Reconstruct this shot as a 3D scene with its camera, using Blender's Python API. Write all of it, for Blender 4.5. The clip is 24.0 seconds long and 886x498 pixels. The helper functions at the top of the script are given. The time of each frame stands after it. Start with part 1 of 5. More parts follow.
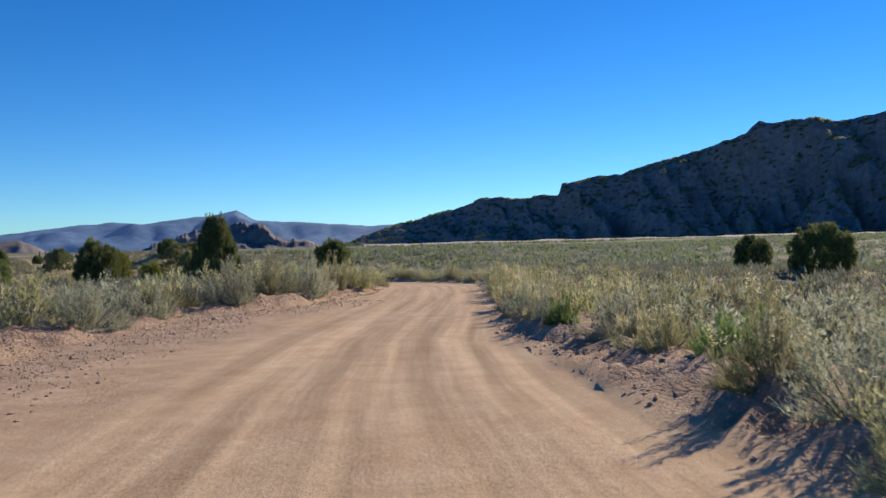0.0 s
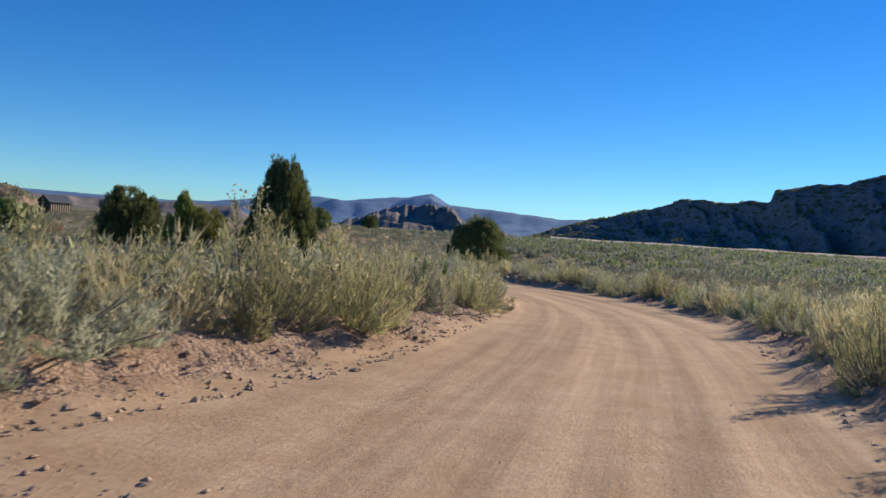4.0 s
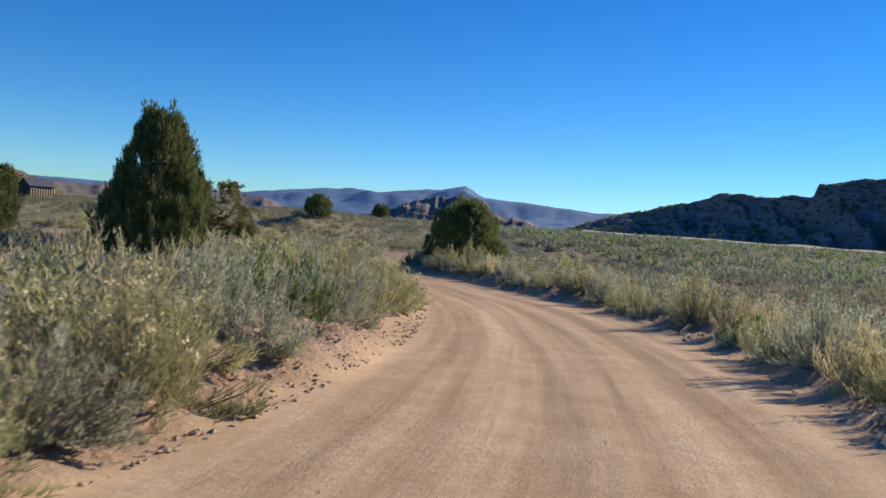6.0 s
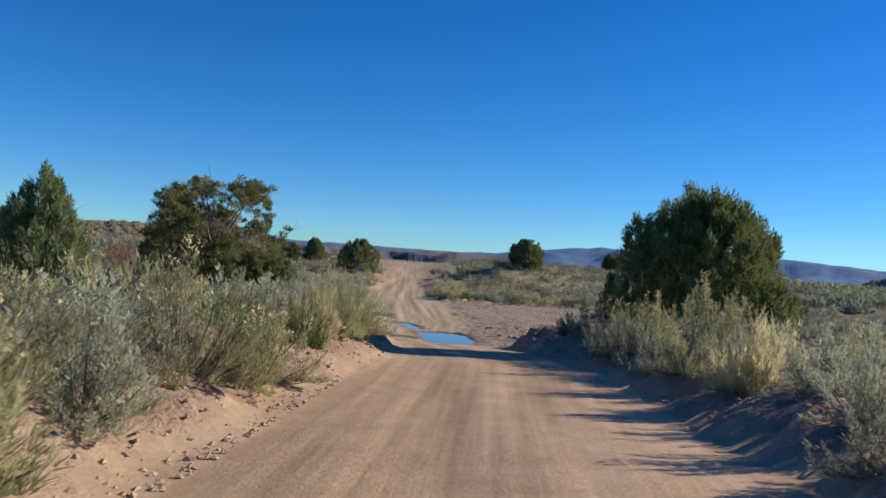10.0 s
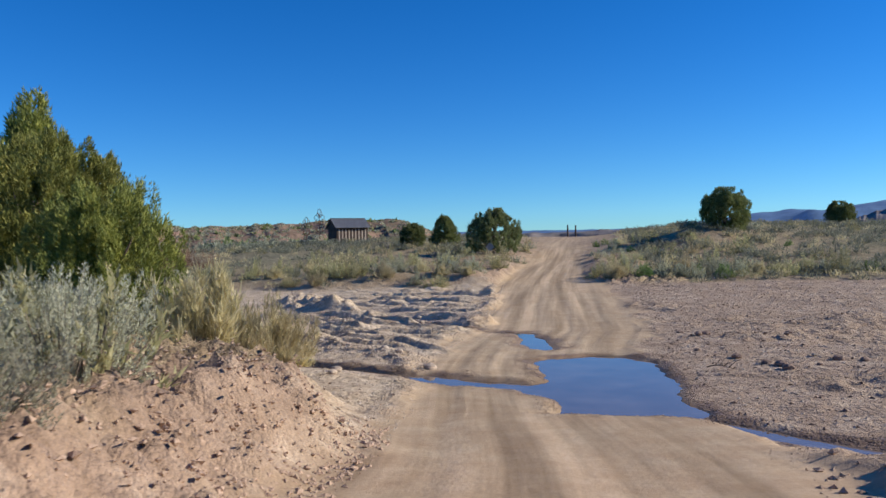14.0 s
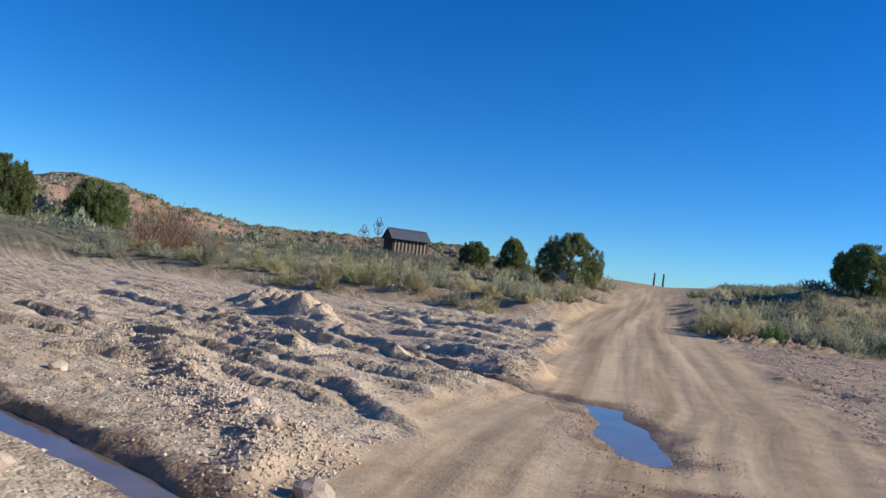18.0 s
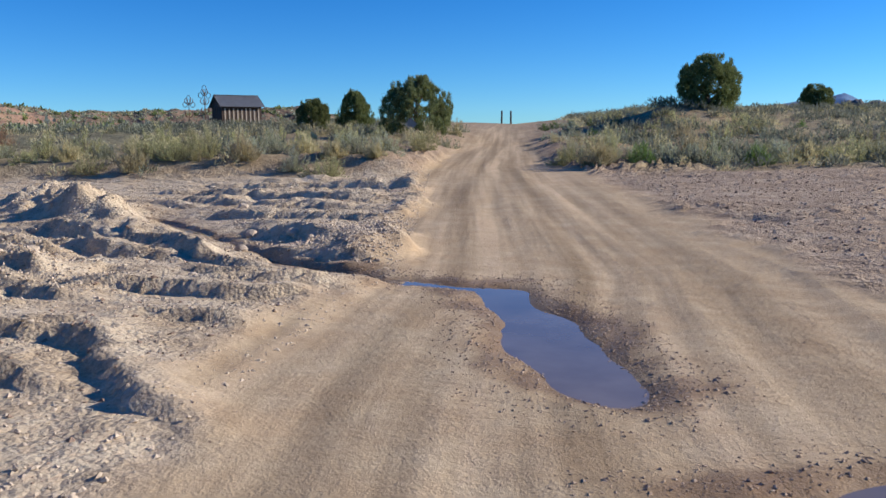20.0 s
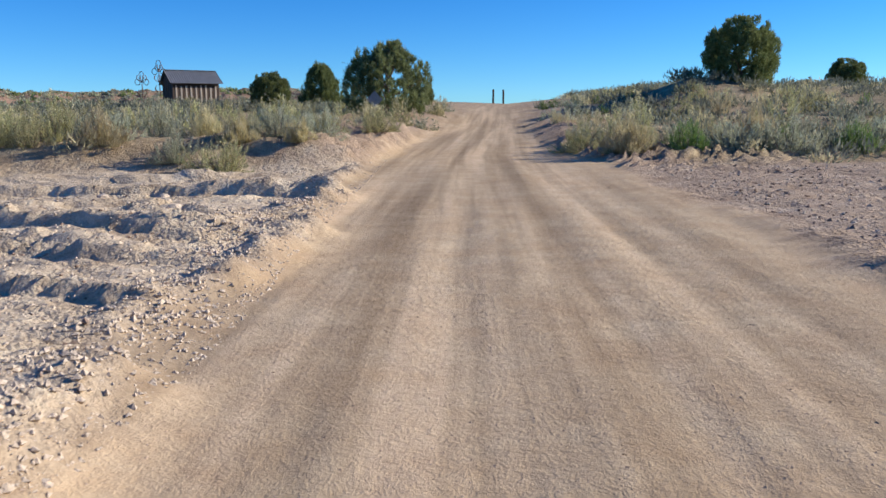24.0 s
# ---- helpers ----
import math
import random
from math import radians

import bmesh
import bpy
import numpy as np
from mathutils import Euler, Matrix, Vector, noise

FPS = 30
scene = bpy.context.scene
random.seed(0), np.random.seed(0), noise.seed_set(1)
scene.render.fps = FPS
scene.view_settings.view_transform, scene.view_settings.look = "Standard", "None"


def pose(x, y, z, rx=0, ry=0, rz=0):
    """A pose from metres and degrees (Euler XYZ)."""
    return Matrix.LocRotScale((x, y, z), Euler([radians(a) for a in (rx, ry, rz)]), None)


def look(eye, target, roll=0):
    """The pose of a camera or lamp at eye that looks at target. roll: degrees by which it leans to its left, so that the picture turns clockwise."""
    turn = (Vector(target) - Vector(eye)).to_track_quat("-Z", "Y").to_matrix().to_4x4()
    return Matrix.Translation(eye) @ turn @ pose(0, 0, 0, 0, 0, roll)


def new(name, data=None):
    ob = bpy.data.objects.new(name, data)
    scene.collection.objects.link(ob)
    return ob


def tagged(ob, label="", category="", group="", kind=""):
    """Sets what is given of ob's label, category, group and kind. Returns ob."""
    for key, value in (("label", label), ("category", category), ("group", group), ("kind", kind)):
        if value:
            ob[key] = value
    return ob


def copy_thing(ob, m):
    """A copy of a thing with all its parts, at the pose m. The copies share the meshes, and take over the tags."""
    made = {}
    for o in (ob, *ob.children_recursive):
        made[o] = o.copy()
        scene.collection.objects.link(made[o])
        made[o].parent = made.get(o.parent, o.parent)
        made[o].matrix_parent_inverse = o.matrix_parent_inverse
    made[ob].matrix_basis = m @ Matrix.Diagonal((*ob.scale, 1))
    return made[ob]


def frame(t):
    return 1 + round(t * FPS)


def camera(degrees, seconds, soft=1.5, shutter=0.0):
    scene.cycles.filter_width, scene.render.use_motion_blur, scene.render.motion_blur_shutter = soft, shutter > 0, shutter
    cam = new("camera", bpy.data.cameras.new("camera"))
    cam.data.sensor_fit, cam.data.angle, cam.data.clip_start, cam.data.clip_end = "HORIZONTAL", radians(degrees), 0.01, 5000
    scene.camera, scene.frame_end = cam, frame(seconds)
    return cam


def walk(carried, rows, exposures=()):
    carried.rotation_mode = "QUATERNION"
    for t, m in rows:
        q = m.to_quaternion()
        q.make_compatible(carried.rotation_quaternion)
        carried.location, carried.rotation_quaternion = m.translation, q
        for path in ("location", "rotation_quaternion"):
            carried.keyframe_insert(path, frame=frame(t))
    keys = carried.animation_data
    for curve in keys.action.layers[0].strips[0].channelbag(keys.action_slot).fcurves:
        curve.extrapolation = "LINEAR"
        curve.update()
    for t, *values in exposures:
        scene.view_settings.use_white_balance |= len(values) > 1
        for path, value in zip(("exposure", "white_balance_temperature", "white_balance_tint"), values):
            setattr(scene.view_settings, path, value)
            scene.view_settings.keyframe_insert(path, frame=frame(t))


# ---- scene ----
cam = camera(58.1, 24.0, 1.5, 0.13)
# seconds, x, y, z, yaw, pitch, roll of the eye
PATH = [
    (0.0, 0.00, 0.00, 1.501, -0.02, -0.33, 1.29),
    (0.5, -0.36, 3.33, 1.396, -1.37, -0.51, 2.47),
    (1.0, -0.63, 6.68, 1.279, -1.15, -0.78, 4.15),
    (1.5, -0.94, 9.99, 1.175, 2.22, -0.91, 1.25),
    (2.0, -1.02, 13.21, 1.073, 6.62, -0.95, 0.87),
    (2.5, -1.11, 16.45, 1.006, 10.89, -1.05, 0.25),
    (4.5, -0.13, 30.27, 0.917, 13.66, -1.20, -4.11),
    (5.0, -0.10, 33.71, 0.879, 14.27, -1.38, -3.83),
    (5.5, -0.06, 37.16, 0.838, 15.16, -1.59, -3.61),
    (6.0, -0.12, 40.67, 0.782, 16.04, -1.89, -4.33),
    (6.5, -0.27, 44.13, 0.684, 16.70, -0.76, -4.05),
    (7.0, -0.59, 47.57, 0.568, 17.19, 1.04, -4.02),
    (7.5, -1.12, 50.84, 0.440, 18.05, 1.12, -4.15),
    (8.0, -1.74, 53.99, 0.311, 19.30, 1.54, -4.46),
    (8.5, -2.57, 57.12, 0.184, 20.98, 1.49, -5.13),
    (9.0, -3.53, 60.16, 0.086, 25.42, 1.55, -5.39),
    (9.5, -4.62, 63.09, -0.011, 29.73, 1.69, -5.16),
    (10.0, -5.87, 65.99, -0.109, 34.00, 1.17, -3.87),
    (10.5, -7.27, 68.82, -0.232, 36.64, 1.21, -2.15),
    (12.5, -13.66, 79.73, -0.498, 43.91, 0.48, 0.66),
    (13.0, -15.44, 82.06, -0.675, 45.27, 0.35, 1.38),
    (13.5, -17.17, 84.25, -0.861, 46.59, 0.23, 1.11),
    (14.0, -18.66, 86.23, -1.049, 46.32, -0.08, 1.33),
    (14.5, -20.13, 87.99, -1.248, 44.22, -0.35, -0.32),
    (15.0, -21.48, 89.61, -1.421, 44.97, -0.48, -2.30),
    (15.5, -22.66, 91.03, -1.574, 46.18, -0.23, -4.68),
    (16.0, -23.84, 92.37, -1.744, 47.42, 0.16, -5.71),
    (16.5, -24.87, 93.42, -1.868, 49.07, 0.09, -6.49),
    (17.0, -25.67, 94.17, -1.936, 50.11, 1.01, -8.44),
    (17.5, -26.22, 94.72, -1.998, 51.03, 2.08, -8.95),
    (18.0, -26.72, 95.23, -2.061, 51.65, 2.15, -6.57),
    (18.5, -27.19, 95.75, -2.112, 42.75, 0.98, -0.31),
    (20.5, -30.53, 99.07, -2.165, 41.37, -9.00, 0.93),
    (21.0, -31.32, 99.99, -2.230, 42.04, -9.79, 0.47),
    (21.5, -32.05, 100.92, -2.247, 42.09, -10.63, -1.48),
    (22.0, -32.77, 101.91, -2.254, 38.41, -10.33, -0.83),
    (22.5, -33.43, 102.95, -2.242, 39.38, -9.96, -3.46),
    (23.0, -34.04, 103.93, -2.247, 39.63, -10.11, -1.48),
    (23.5, -34.61, 104.90, -2.248, 39.03, -8.93, -1.67),
    (24.0, -35.22, 105.99, -2.304, 40.29, -8.72, 0.72),
]
walk(cam, [(t, pose(x, y, z, 90 + pitch, roll, yaw)) for t, x, y, z, yaw, pitch, roll in PATH],
     [(0, 0.36, 6850, 10), (2, 0.26, 6850, 10), (5, 0.33, 6800, 10), (7, 0.36, 6700, 10), (9, 0.25, 6500, 10), (10.5, 0.24, 6450, 10), (13, 0.3, 6250, 10), (18, 0.31, 6100, 10), (21, 0.33, 6100, 10), (22.5, 0.45, 6100, 10), (24, 0.48, 6150, 10)])

# ---- world and sun ----
SUN_YAW, SUN_UP = 40.0, 25.0
world = bpy.data.worlds.new("sky")
scene.world = world
world.use_nodes = True
wn = world.node_tree.nodes
sky = wn.new("ShaderNodeTexSky")
sky.sky_type, sky.sun_disc = "NISHITA", False
sky.sun_elevation, sky.sun_rotation = radians(SUN_UP), radians(SUN_YAW)
sky.altitude, sky.air_density, sky.dust_density, sky.ozone_density = 1600, 1.0, 0.0, 3.0
wn["Background"].inputs[1].default_value = 0.093
vivid = wn.new("ShaderNodeHueSaturation")
vivid.inputs["Saturation"].default_value = 1.34
world.node_tree.links.new(sky.outputs[0], vivid.inputs["Color"])
deep = wn.new("ShaderNodeMix")
deep.data_type, deep.blend_type = "RGBA", "MULTIPLY"
deep.inputs[0].default_value, deep.inputs[7].default_value = 1.0, (0.53, 0.865, 1.17, 1)
world.node_tree.links.new(vivid.outputs[0], deep.inputs[6])
world.node_tree.links.new(deep.outputs[2], wn["Background"].inputs[0])
lamp = bpy.data.lights.new("sun", "SUN")
lamp.energy, lamp.angle, lamp.color = 5.0, radians(0.55), (1.0, 0.89, 0.73)
su = Vector((math.sin(radians(SUN_YAW)) * math.cos(radians(SUN_UP)), math.cos(radians(SUN_YAW)) * math.cos(radians(SUN_UP)), math.sin(radians(SUN_UP))))
new("sun", lamp).matrix_world = look(su * 50, (0, 0, 0))


# ---- materials ----
def shader(name, rough=0.8, metal=0.0, spec=0.3):
    m = bpy.data.materials.new(name)
    m.use_nodes = True
    n, k = m.node_tree.nodes, m.node_tree.links
    b = n["Principled BSDF"]
    b.inputs["Roughness"].default_value, b.inputs["Metallic"].default_value = rough, metal
    b.inputs["Specular IOR Level"].default_value = spec
    return m, n, k, b


def noise_of(n, k, scale, detail=4.0, rough=0.6, stretch=None, coords="Object"):
    tc = n.new("ShaderNodeTexCoord")
    t = n.new("ShaderNodeTexNoise")
    t.inputs["Scale"].default_value, t.inputs["Detail"].default_value, t.inputs["Roughness"].default_value = scale, detail, rough
    if stretch:
        mp = n.new("ShaderNodeMapping")
        mp.inputs["Scale"].default_value = stretch
        k.new(tc.outputs[coords], mp.inputs[0])
        k.new(mp.outputs[0], t.inputs[0])
    else:
        k.new(tc.outputs[coords], t.inputs[0])
    return t.outputs[0]


def ramp(n, k, fac, stops):
    r = n.new("ShaderNodeValToRGB")
    e = r.color_ramp.elements
    while len(e) < len(stops):
        e.new(0.5)
    for q, (p, c) in zip(e, stops):
        q.position, q.color = p, (*c, 1)
    k.new(fac, r.inputs[0])
    return r.outputs[0]


def mix(n, k, fac, a, b, mode="MIX"):
    x = n.new("ShaderNodeMix")
    x.data_type, x.blend_type = "RGBA", mode
    for sock, v in ((x.inputs[0], fac), (x.inputs[6], a), (x.inputs[7], b)):
        if isinstance(v, (int, float)):
            sock.default_value = v
        elif isinstance(v, tuple):
            sock.default_value = (*v, 1)
        else:
            k.new(v, sock)
    return x.outputs[2]


def calc(n, k, op, a, b=0.0):
    x = n.new("ShaderNodeMath")
    x.operation = op
    for sock, v in zip(x.inputs, (a, b)):
        if isinstance(v, (int, float)):
            sock.default_value = v
        else:
            k.new(v, sock)
    return x.outputs[0]


def bump(n, k, b, height, strength=0.4, dist=0.02):
    u = n.new("ShaderNodeBump")
    u.inputs["Strength"].default_value, u.inputs["Distance"].default_value = strength, dist
    k.new(height, u.inputs["Height"])
    k.new(u.outputs[0], b.inputs["Normal"])


def plain(name, colour, rough=0.8, metal=0.0, scale=6.0, vary=0.35, relief=0.3, stretch=None):
    """A surface of one colour with stains at two scales and a fine relief."""
    m, n, k, b = shader(name, rough, metal)
    lo, hi = tuple(c * (1 - vary) for c in colour), tuple(min(1, c * (1 + vary)) for c in colour)
    big = noise_of(n, k, scale, 5, 0.65, stretch)
    fine = noise_of(n, k, scale * 9, 3, 0.6, stretch)
    c = ramp(n, k, big, [(0.3, lo), (0.7, hi)])
    c = mix(n, k, 0.35, c, ramp(n, k, fine, [(0.35, lo), (0.65, hi)]))
    k.new(c, b.inputs["Base Color"])
    bump(n, k, b, fine, relief)
    return m


def leafy(name, stops, glow=0.35, rough=0.6, patch=4.5):
    """Leaves: colours vary tuft by tuft and leaf by leaf, light shines through."""
    m, n, k, b = shader(name, rough, 0, 0.25)
    geo = n.new("ShaderNodeNewGeometry")
    info = n.new("ShaderNodeObjectInfo")
    tuft = calc(n, k, "MULTIPLY", calc(n, k, "SUBTRACT", noise_of(n, k, patch, 2, 0.5), 0.5), 1.7)
    c = ramp(n, k, calc(n, k, "ADD", calc(n, k, "MULTIPLY", geo.outputs["Random Per Island"], 0.55), calc(n, k, "ADD", tuft, 0.22)), stops)
    hsv = n.new("ShaderNodeHueSaturation")
    k.new(c, hsv.inputs["Color"])
    k.new(calc(n, k, "ADD", calc(n, k, "MULTIPLY", info.outputs["Random"], 0.5), 0.75), hsv.inputs["Value"])
    k.new(calc(n, k, "ADD", calc(n, k, "MULTIPLY", info.outputs["Random"], 0.02), 0.49), hsv.inputs["Hue"])
    k.new(hsv.outputs[0], b.inputs["Base Color"])
    tr = n.new("ShaderNodeBsdfTranslucent")
    k.new(hsv.outputs[0], tr.inputs[0])
    mx = n.new("ShaderNodeMixShader")
    mx.inputs[0].default_value = glow
    k.new(b.outputs[0], mx.inputs[1])
    k.new(tr.outputs[0], mx.inputs[2])
    k.new(mx.outputs[0], n["Material Output"].inputs[0])
    return m


def soil():
    """Dirt: packed tan road, red banks, pink wash mud, grey litter under the brush, wet shores."""
    m, n, k, b = shader("desert_soil", 0.95, 0, 0.15)
    at = n.new("ShaderNodeVertexColor")
    at.layer_name = "kind"
    sep = n.new("ShaderNodeSeparateColor")
    k.new(at.outputs[0], sep.inputs[0])
    wet = n.new("ShaderNodeVertexColor")
    wet.layer_name = "kind2"
    sep2 = n.new("ShaderNodeSeparateColor")
    k.new(wet.outputs[0], sep2.inputs[0])
    broad, mid, fine, grit = noise_of(n, k, 0.25, 5), noise_of(n, k, 1.6, 6, 0.65), noise_of(n, k, 14, 5, 0.7), noise_of(n, k, 60, 3, 0.7)
    bank = ramp(n, k, mid, [(0.3, (0.25, 0.185, 0.14)), (0.55, (0.375, 0.29, 0.225)), (0.75, (0.50, 0.41, 0.325))])
    road = ramp(n, k, mid, [(0.3, (0.40, 0.30, 0.20)), (0.5, (0.465, 0.372, 0.262)), (0.72, (0.535, 0.45, 0.33))])
    road = mix(n, k, calc(n, k, "MULTIPLY", broad, 0.6), road, (0.428, 0.305, 0.194))
    area = n.new("ShaderNodeVertexColor")
    area.layer_name = "area"
    parts = n.new("ShaderNodeSeparateColor")
    k.new(area.outputs[0], parts.inputs[0])
    lane = n.new("ShaderNodeAttribute")
    lane.attribute_name = "lane"
    tracks = n.new("ShaderNodeTexNoise")
    tracks.inputs["Scale"].default_value, tracks.inputs["Detail"].default_value, tracks.inputs["Roughness"].default_value = 1.0, 5, 0.6
    k.new(lane.outputs["Vector"], tracks.inputs[0])
    road = mix(n, k, calc(n, k, "MULTIPLY", parts.outputs[1], calc(n, k, "ADD", calc(n, k, "MULTIPLY", broad, 0.8), 0.35)), road, ramp(n, k, tracks.outputs[0], [(0.36, (0.31, 0.30, 0.285)), (0.5, (0.5, 0.5, 0.5)), (0.64, (0.70, 0.70, 0.71))]), "OVERLAY")
    mud = ramp(n, k, mid, [(0.28, (0.36, 0.27, 0.19)), (0.42, (0.50, 0.405, 0.30)), (0.58, (0.60, 0.505, 0.39)), (0.75, (0.68, 0.59, 0.465))])
    litter = ramp(n, k, mid, [(0.3, (0.214, 0.165, 0.107)), (0.5, (0.335, 0.265, 0.175)), (0.72, (0.437, 0.370, 0.252))])
    c = mix(n, k, sep.outputs[0], bank, road)
    c = mix(n, k, sep.outputs[1], c, mud)
    c = mix(n, k, sep.outputs[2], c, litter)
    c = mix(n, k, sep2.outputs[2], c, ramp(n, k, mid, [(0.3, (0.10, 0.11, 0.075)), (0.52, (0.17, 0.175, 0.12)), (0.72, (0.34, 0.31, 0.205))]))
    c = mix(n, k, sep2.outputs[1], c, (0.558, 0.500, 0.369))
    c = mix(n, k, calc(n, k, "SUBTRACT", 0.55, calc(n, k, "MULTIPLY", sep.outputs[0], 0.3)), c, ramp(n, k, fine, [(0.25, (0.25, 0.25, 0.25)), (0.5, (0.5, 0.5, 0.5)), (0.8, (0.72, 0.72, 0.72))]), "OVERLAY")
    c = mix(n, k, calc(n, k, "SUBTRACT", 0.5, calc(n, k, "MULTIPLY", sep.outputs[0], 0.25)), c, ramp(n, k, grit, [(0.3, (0.3, 0.3, 0.3)), (0.5, (0.5, 0.5, 0.5)), (0.7, (0.68, 0.68, 0.68))]), "OVERLAY")
    c = mix(n, k, sep2.outputs[0], c, mix(n, k, 1.0, c, (0.58, 0.52, 0.46), "MULTIPLY"))
    c = mix(n, k, 1.0, c, mix(n, k, parts.outputs[0], (1.01, 0.90, 0.82), (0.99, 0.95, 0.87)), "MULTIPLY")
    k.new(c, b.inputs["Base Color"])
    k.new(calc(n, k, "SUBTRACT", 0.95, calc(n, k, "MULTIPLY", sep2.outputs[0], 0.5)), b.inputs["Roughness"])
    crumbs = []
    for scale in (7.0, 23.0):
        tc = n.new("ShaderNodeTexCoord")
        cell = n.new("ShaderNodeTexVoronoi")
        cell.inputs["Scale"].default_value = scale
        k.new(tc.outputs["Object"], cell.inputs["Vector"])
        crumbs.append(cell.outputs["Distance"])
    crumb = calc(n, k, "MULTIPLY", calc(n, k, "ADD", crumbs[0], calc(n, k, "MULTIPLY", crumbs[1], 0.6)), calc(n, k, "SUBTRACT", 1.0, sep.outputs[0]))
    fine = calc(n, k, "SUBTRACT", fine, calc(n, k, "MULTIPLY", crumb, 1.3))
    rugged = calc(n, k, "MULTIPLY", calc(n, k, "ADD", fine, calc(n, k, "MULTIPLY", grit, 0.5)), calc(n, k, "SUBTRACT", 1.0, calc(n, k, "MULTIPLY", sep.outputs[0], calc(n, k, "SUBTRACT", 0.66, calc(n, k, "MULTIPLY", parts.outputs[0], 0.2)))))
    calm = n.new("ShaderNodeMapRange")
    calm.inputs[1].default_value, calm.inputs[2].default_value, calm.inputs[3].default_value, calm.inputs[4].default_value = 0.42, 0.6, 0.45, 1.15
    k.new(noise_of(n, k, 0.55, 3, 0.6), calm.inputs[0])
    rugged = calc(n, k, "MULTIPLY", rugged, calc(n, k, "SUBTRACT", 1.0, calc(n, k, "MULTIPLY", sep.outputs[1], calc(n, k, "SUBTRACT", 1.0, calm.outputs[0]))))
    bump(n, k, b, calc(n, k, "ADD", rugged, calc(n, k, "MULTIPLY", tracks.outputs[0], calc(n, k, "MULTIPLY", sep.outputs[0], 0.5))), 0.7, 0.04)
    return m


def rock_slope(name, stops, scale, strata=0.0):
    m, n, k, b = shader(name, 0.95, 0, 0.1)
    a = noise_of(n, k, scale, 6, 0.65, (1, 1, 1 + strata))
    f = noise_of(n, k, scale * 7, 4, 0.7)
    c = ramp(n, k, a, stops)
    c = mix(n, k, 0.6, c, ramp(n, k, f, [(0.3, (0.25, 0.25, 0.25)), (0.7, (0.75, 0.75, 0.75))]), "OVERLAY")
    k.new(c, b.inputs["Base Color"])
    bump(n, k, b, f, 0.6, 1.5)
    return m


SOIL = soil()
SAGE = leafy("sage_leaf", [(0.0, (0.25, 0.265, 0.175)), (0.5, (0.38, 0.39, 0.27)), (1.0, (0.53, 0.53, 0.39))], 0.42, 0.8)
# Sage leaf darkened for the flats: the plants' own shade put into the colour.
SHADED_SAGE = leafy("shaded_sage_leaf", [(0.0, (0.14, 0.155, 0.11)), (0.5, (0.235, 0.25, 0.18)), (1.0, (0.38, 0.38, 0.275))], 0.35, 0.85)
SILVER = leafy("silvery_sage_leaf", [(0.0, (0.32, 0.325, 0.22)), (0.5, (0.46, 0.46, 0.33)), (1.0, (0.60, 0.59, 0.45))], 0.42, 0.8)
RABBIT = leafy("rabbitbrush_leaf", [(0.0, (0.24, 0.25, 0.115)), (0.5, (0.385, 0.37, 0.19)), (1.0, (0.56, 0.52, 0.30))], 0.42, 0.8)
GREEN = leafy("green_weed_leaf", [(0.0, (0.10, 0.16, 0.045)), (0.5, (0.17, 0.25, 0.07)), (1.0, (0.26, 0.34, 0.12))])
STRAW = leafy("dry_straw", [(0.0, (0.38, 0.33, 0.18)), (0.5, (0.52, 0.46, 0.27)), (1.0, (0.68, 0.60, 0.39))], 0.5)
BLOOM = leafy("seed_heads", [(0.0, (0.52, 0.43, 0.20)), (0.5, (0.66, 0.57, 0.32)), (1.0, (0.78, 0.71, 0.50))])
FADED = leafy("russet_twigs", [(0.0, (0.20, 0.12, 0.075)), (0.5, (0.30, 0.19, 0.12)), (1.0, (0.38, 0.26, 0.17))], 0.2)
NEEDLE = leafy("juniper_leaf", [(0.0, (0.10, 0.13, 0.05)), (0.5, (0.175, 0.21, 0.08)), (1.0, (0.29, 0.31, 0.125))], 0.4, 0.75)
# Brighter, yellower juniper leaf: the sun on these trees is put into its colour.
SUNLIT = leafy("sunlit_juniper_leaf", [(0.0, (0.09, 0.11, 0.03)), (0.5, (0.21, 0.225, 0.055)), (1.0, (0.36, 0.345, 0.09))], 0.3)
PINE = leafy("pinyon_needle", [(0.0, (0.10, 0.11, 0.045)), (0.5, (0.18, 0.18, 0.07)), (1.0, (0.32, 0.285, 0.10))], 0.4)
FEATHER = leafy("feathery_juniper_leaf", [(0.0, (0.12, 0.15, 0.065)), (0.5, (0.19, 0.225, 0.10)), (1.0, (0.30, 0.33, 0.15))], 0.4, 0.75)
TWIG = plain("grey_twig", (0.20, 0.16, 0.125), 0.9, 0, 12, 0.4)
BARK = plain("juniper_bark", (0.19, 0.14, 0.105), 0.95, 0, 5, 0.45, 0.6, (6, 6, 1))
STONE = plain("pale_stone", (0.43, 0.345, 0.265), 0.9, 0, 8, 0.35, 0.5)
DARKWOOD = plain("weathered_dark_boards", (0.075, 0.052, 0.040), 0.85, 0, 5, 0.45, 0.5, (6, 6, 0.6))
PALEWOOD = plain("bare_grey_battens", (0.42, 0.35, 0.28), 0.85, 0, 5, 0.35, 0.5, (6, 6, 0.6))
TIN = plain("dull_tin_roofing", (0.20, 0.205, 0.215), 0.55, 0.5, 2.5, 0.25, 0.2)
STEEL = plain("galvanised_steel", (0.24, 0.24, 0.235), 0.6, 0.3, 8, 0.2, 0.2)
RUST = plain("rusty_steel", (0.16, 0.10, 0.07), 0.7, 0.4, 8, 0.35, 0.3)


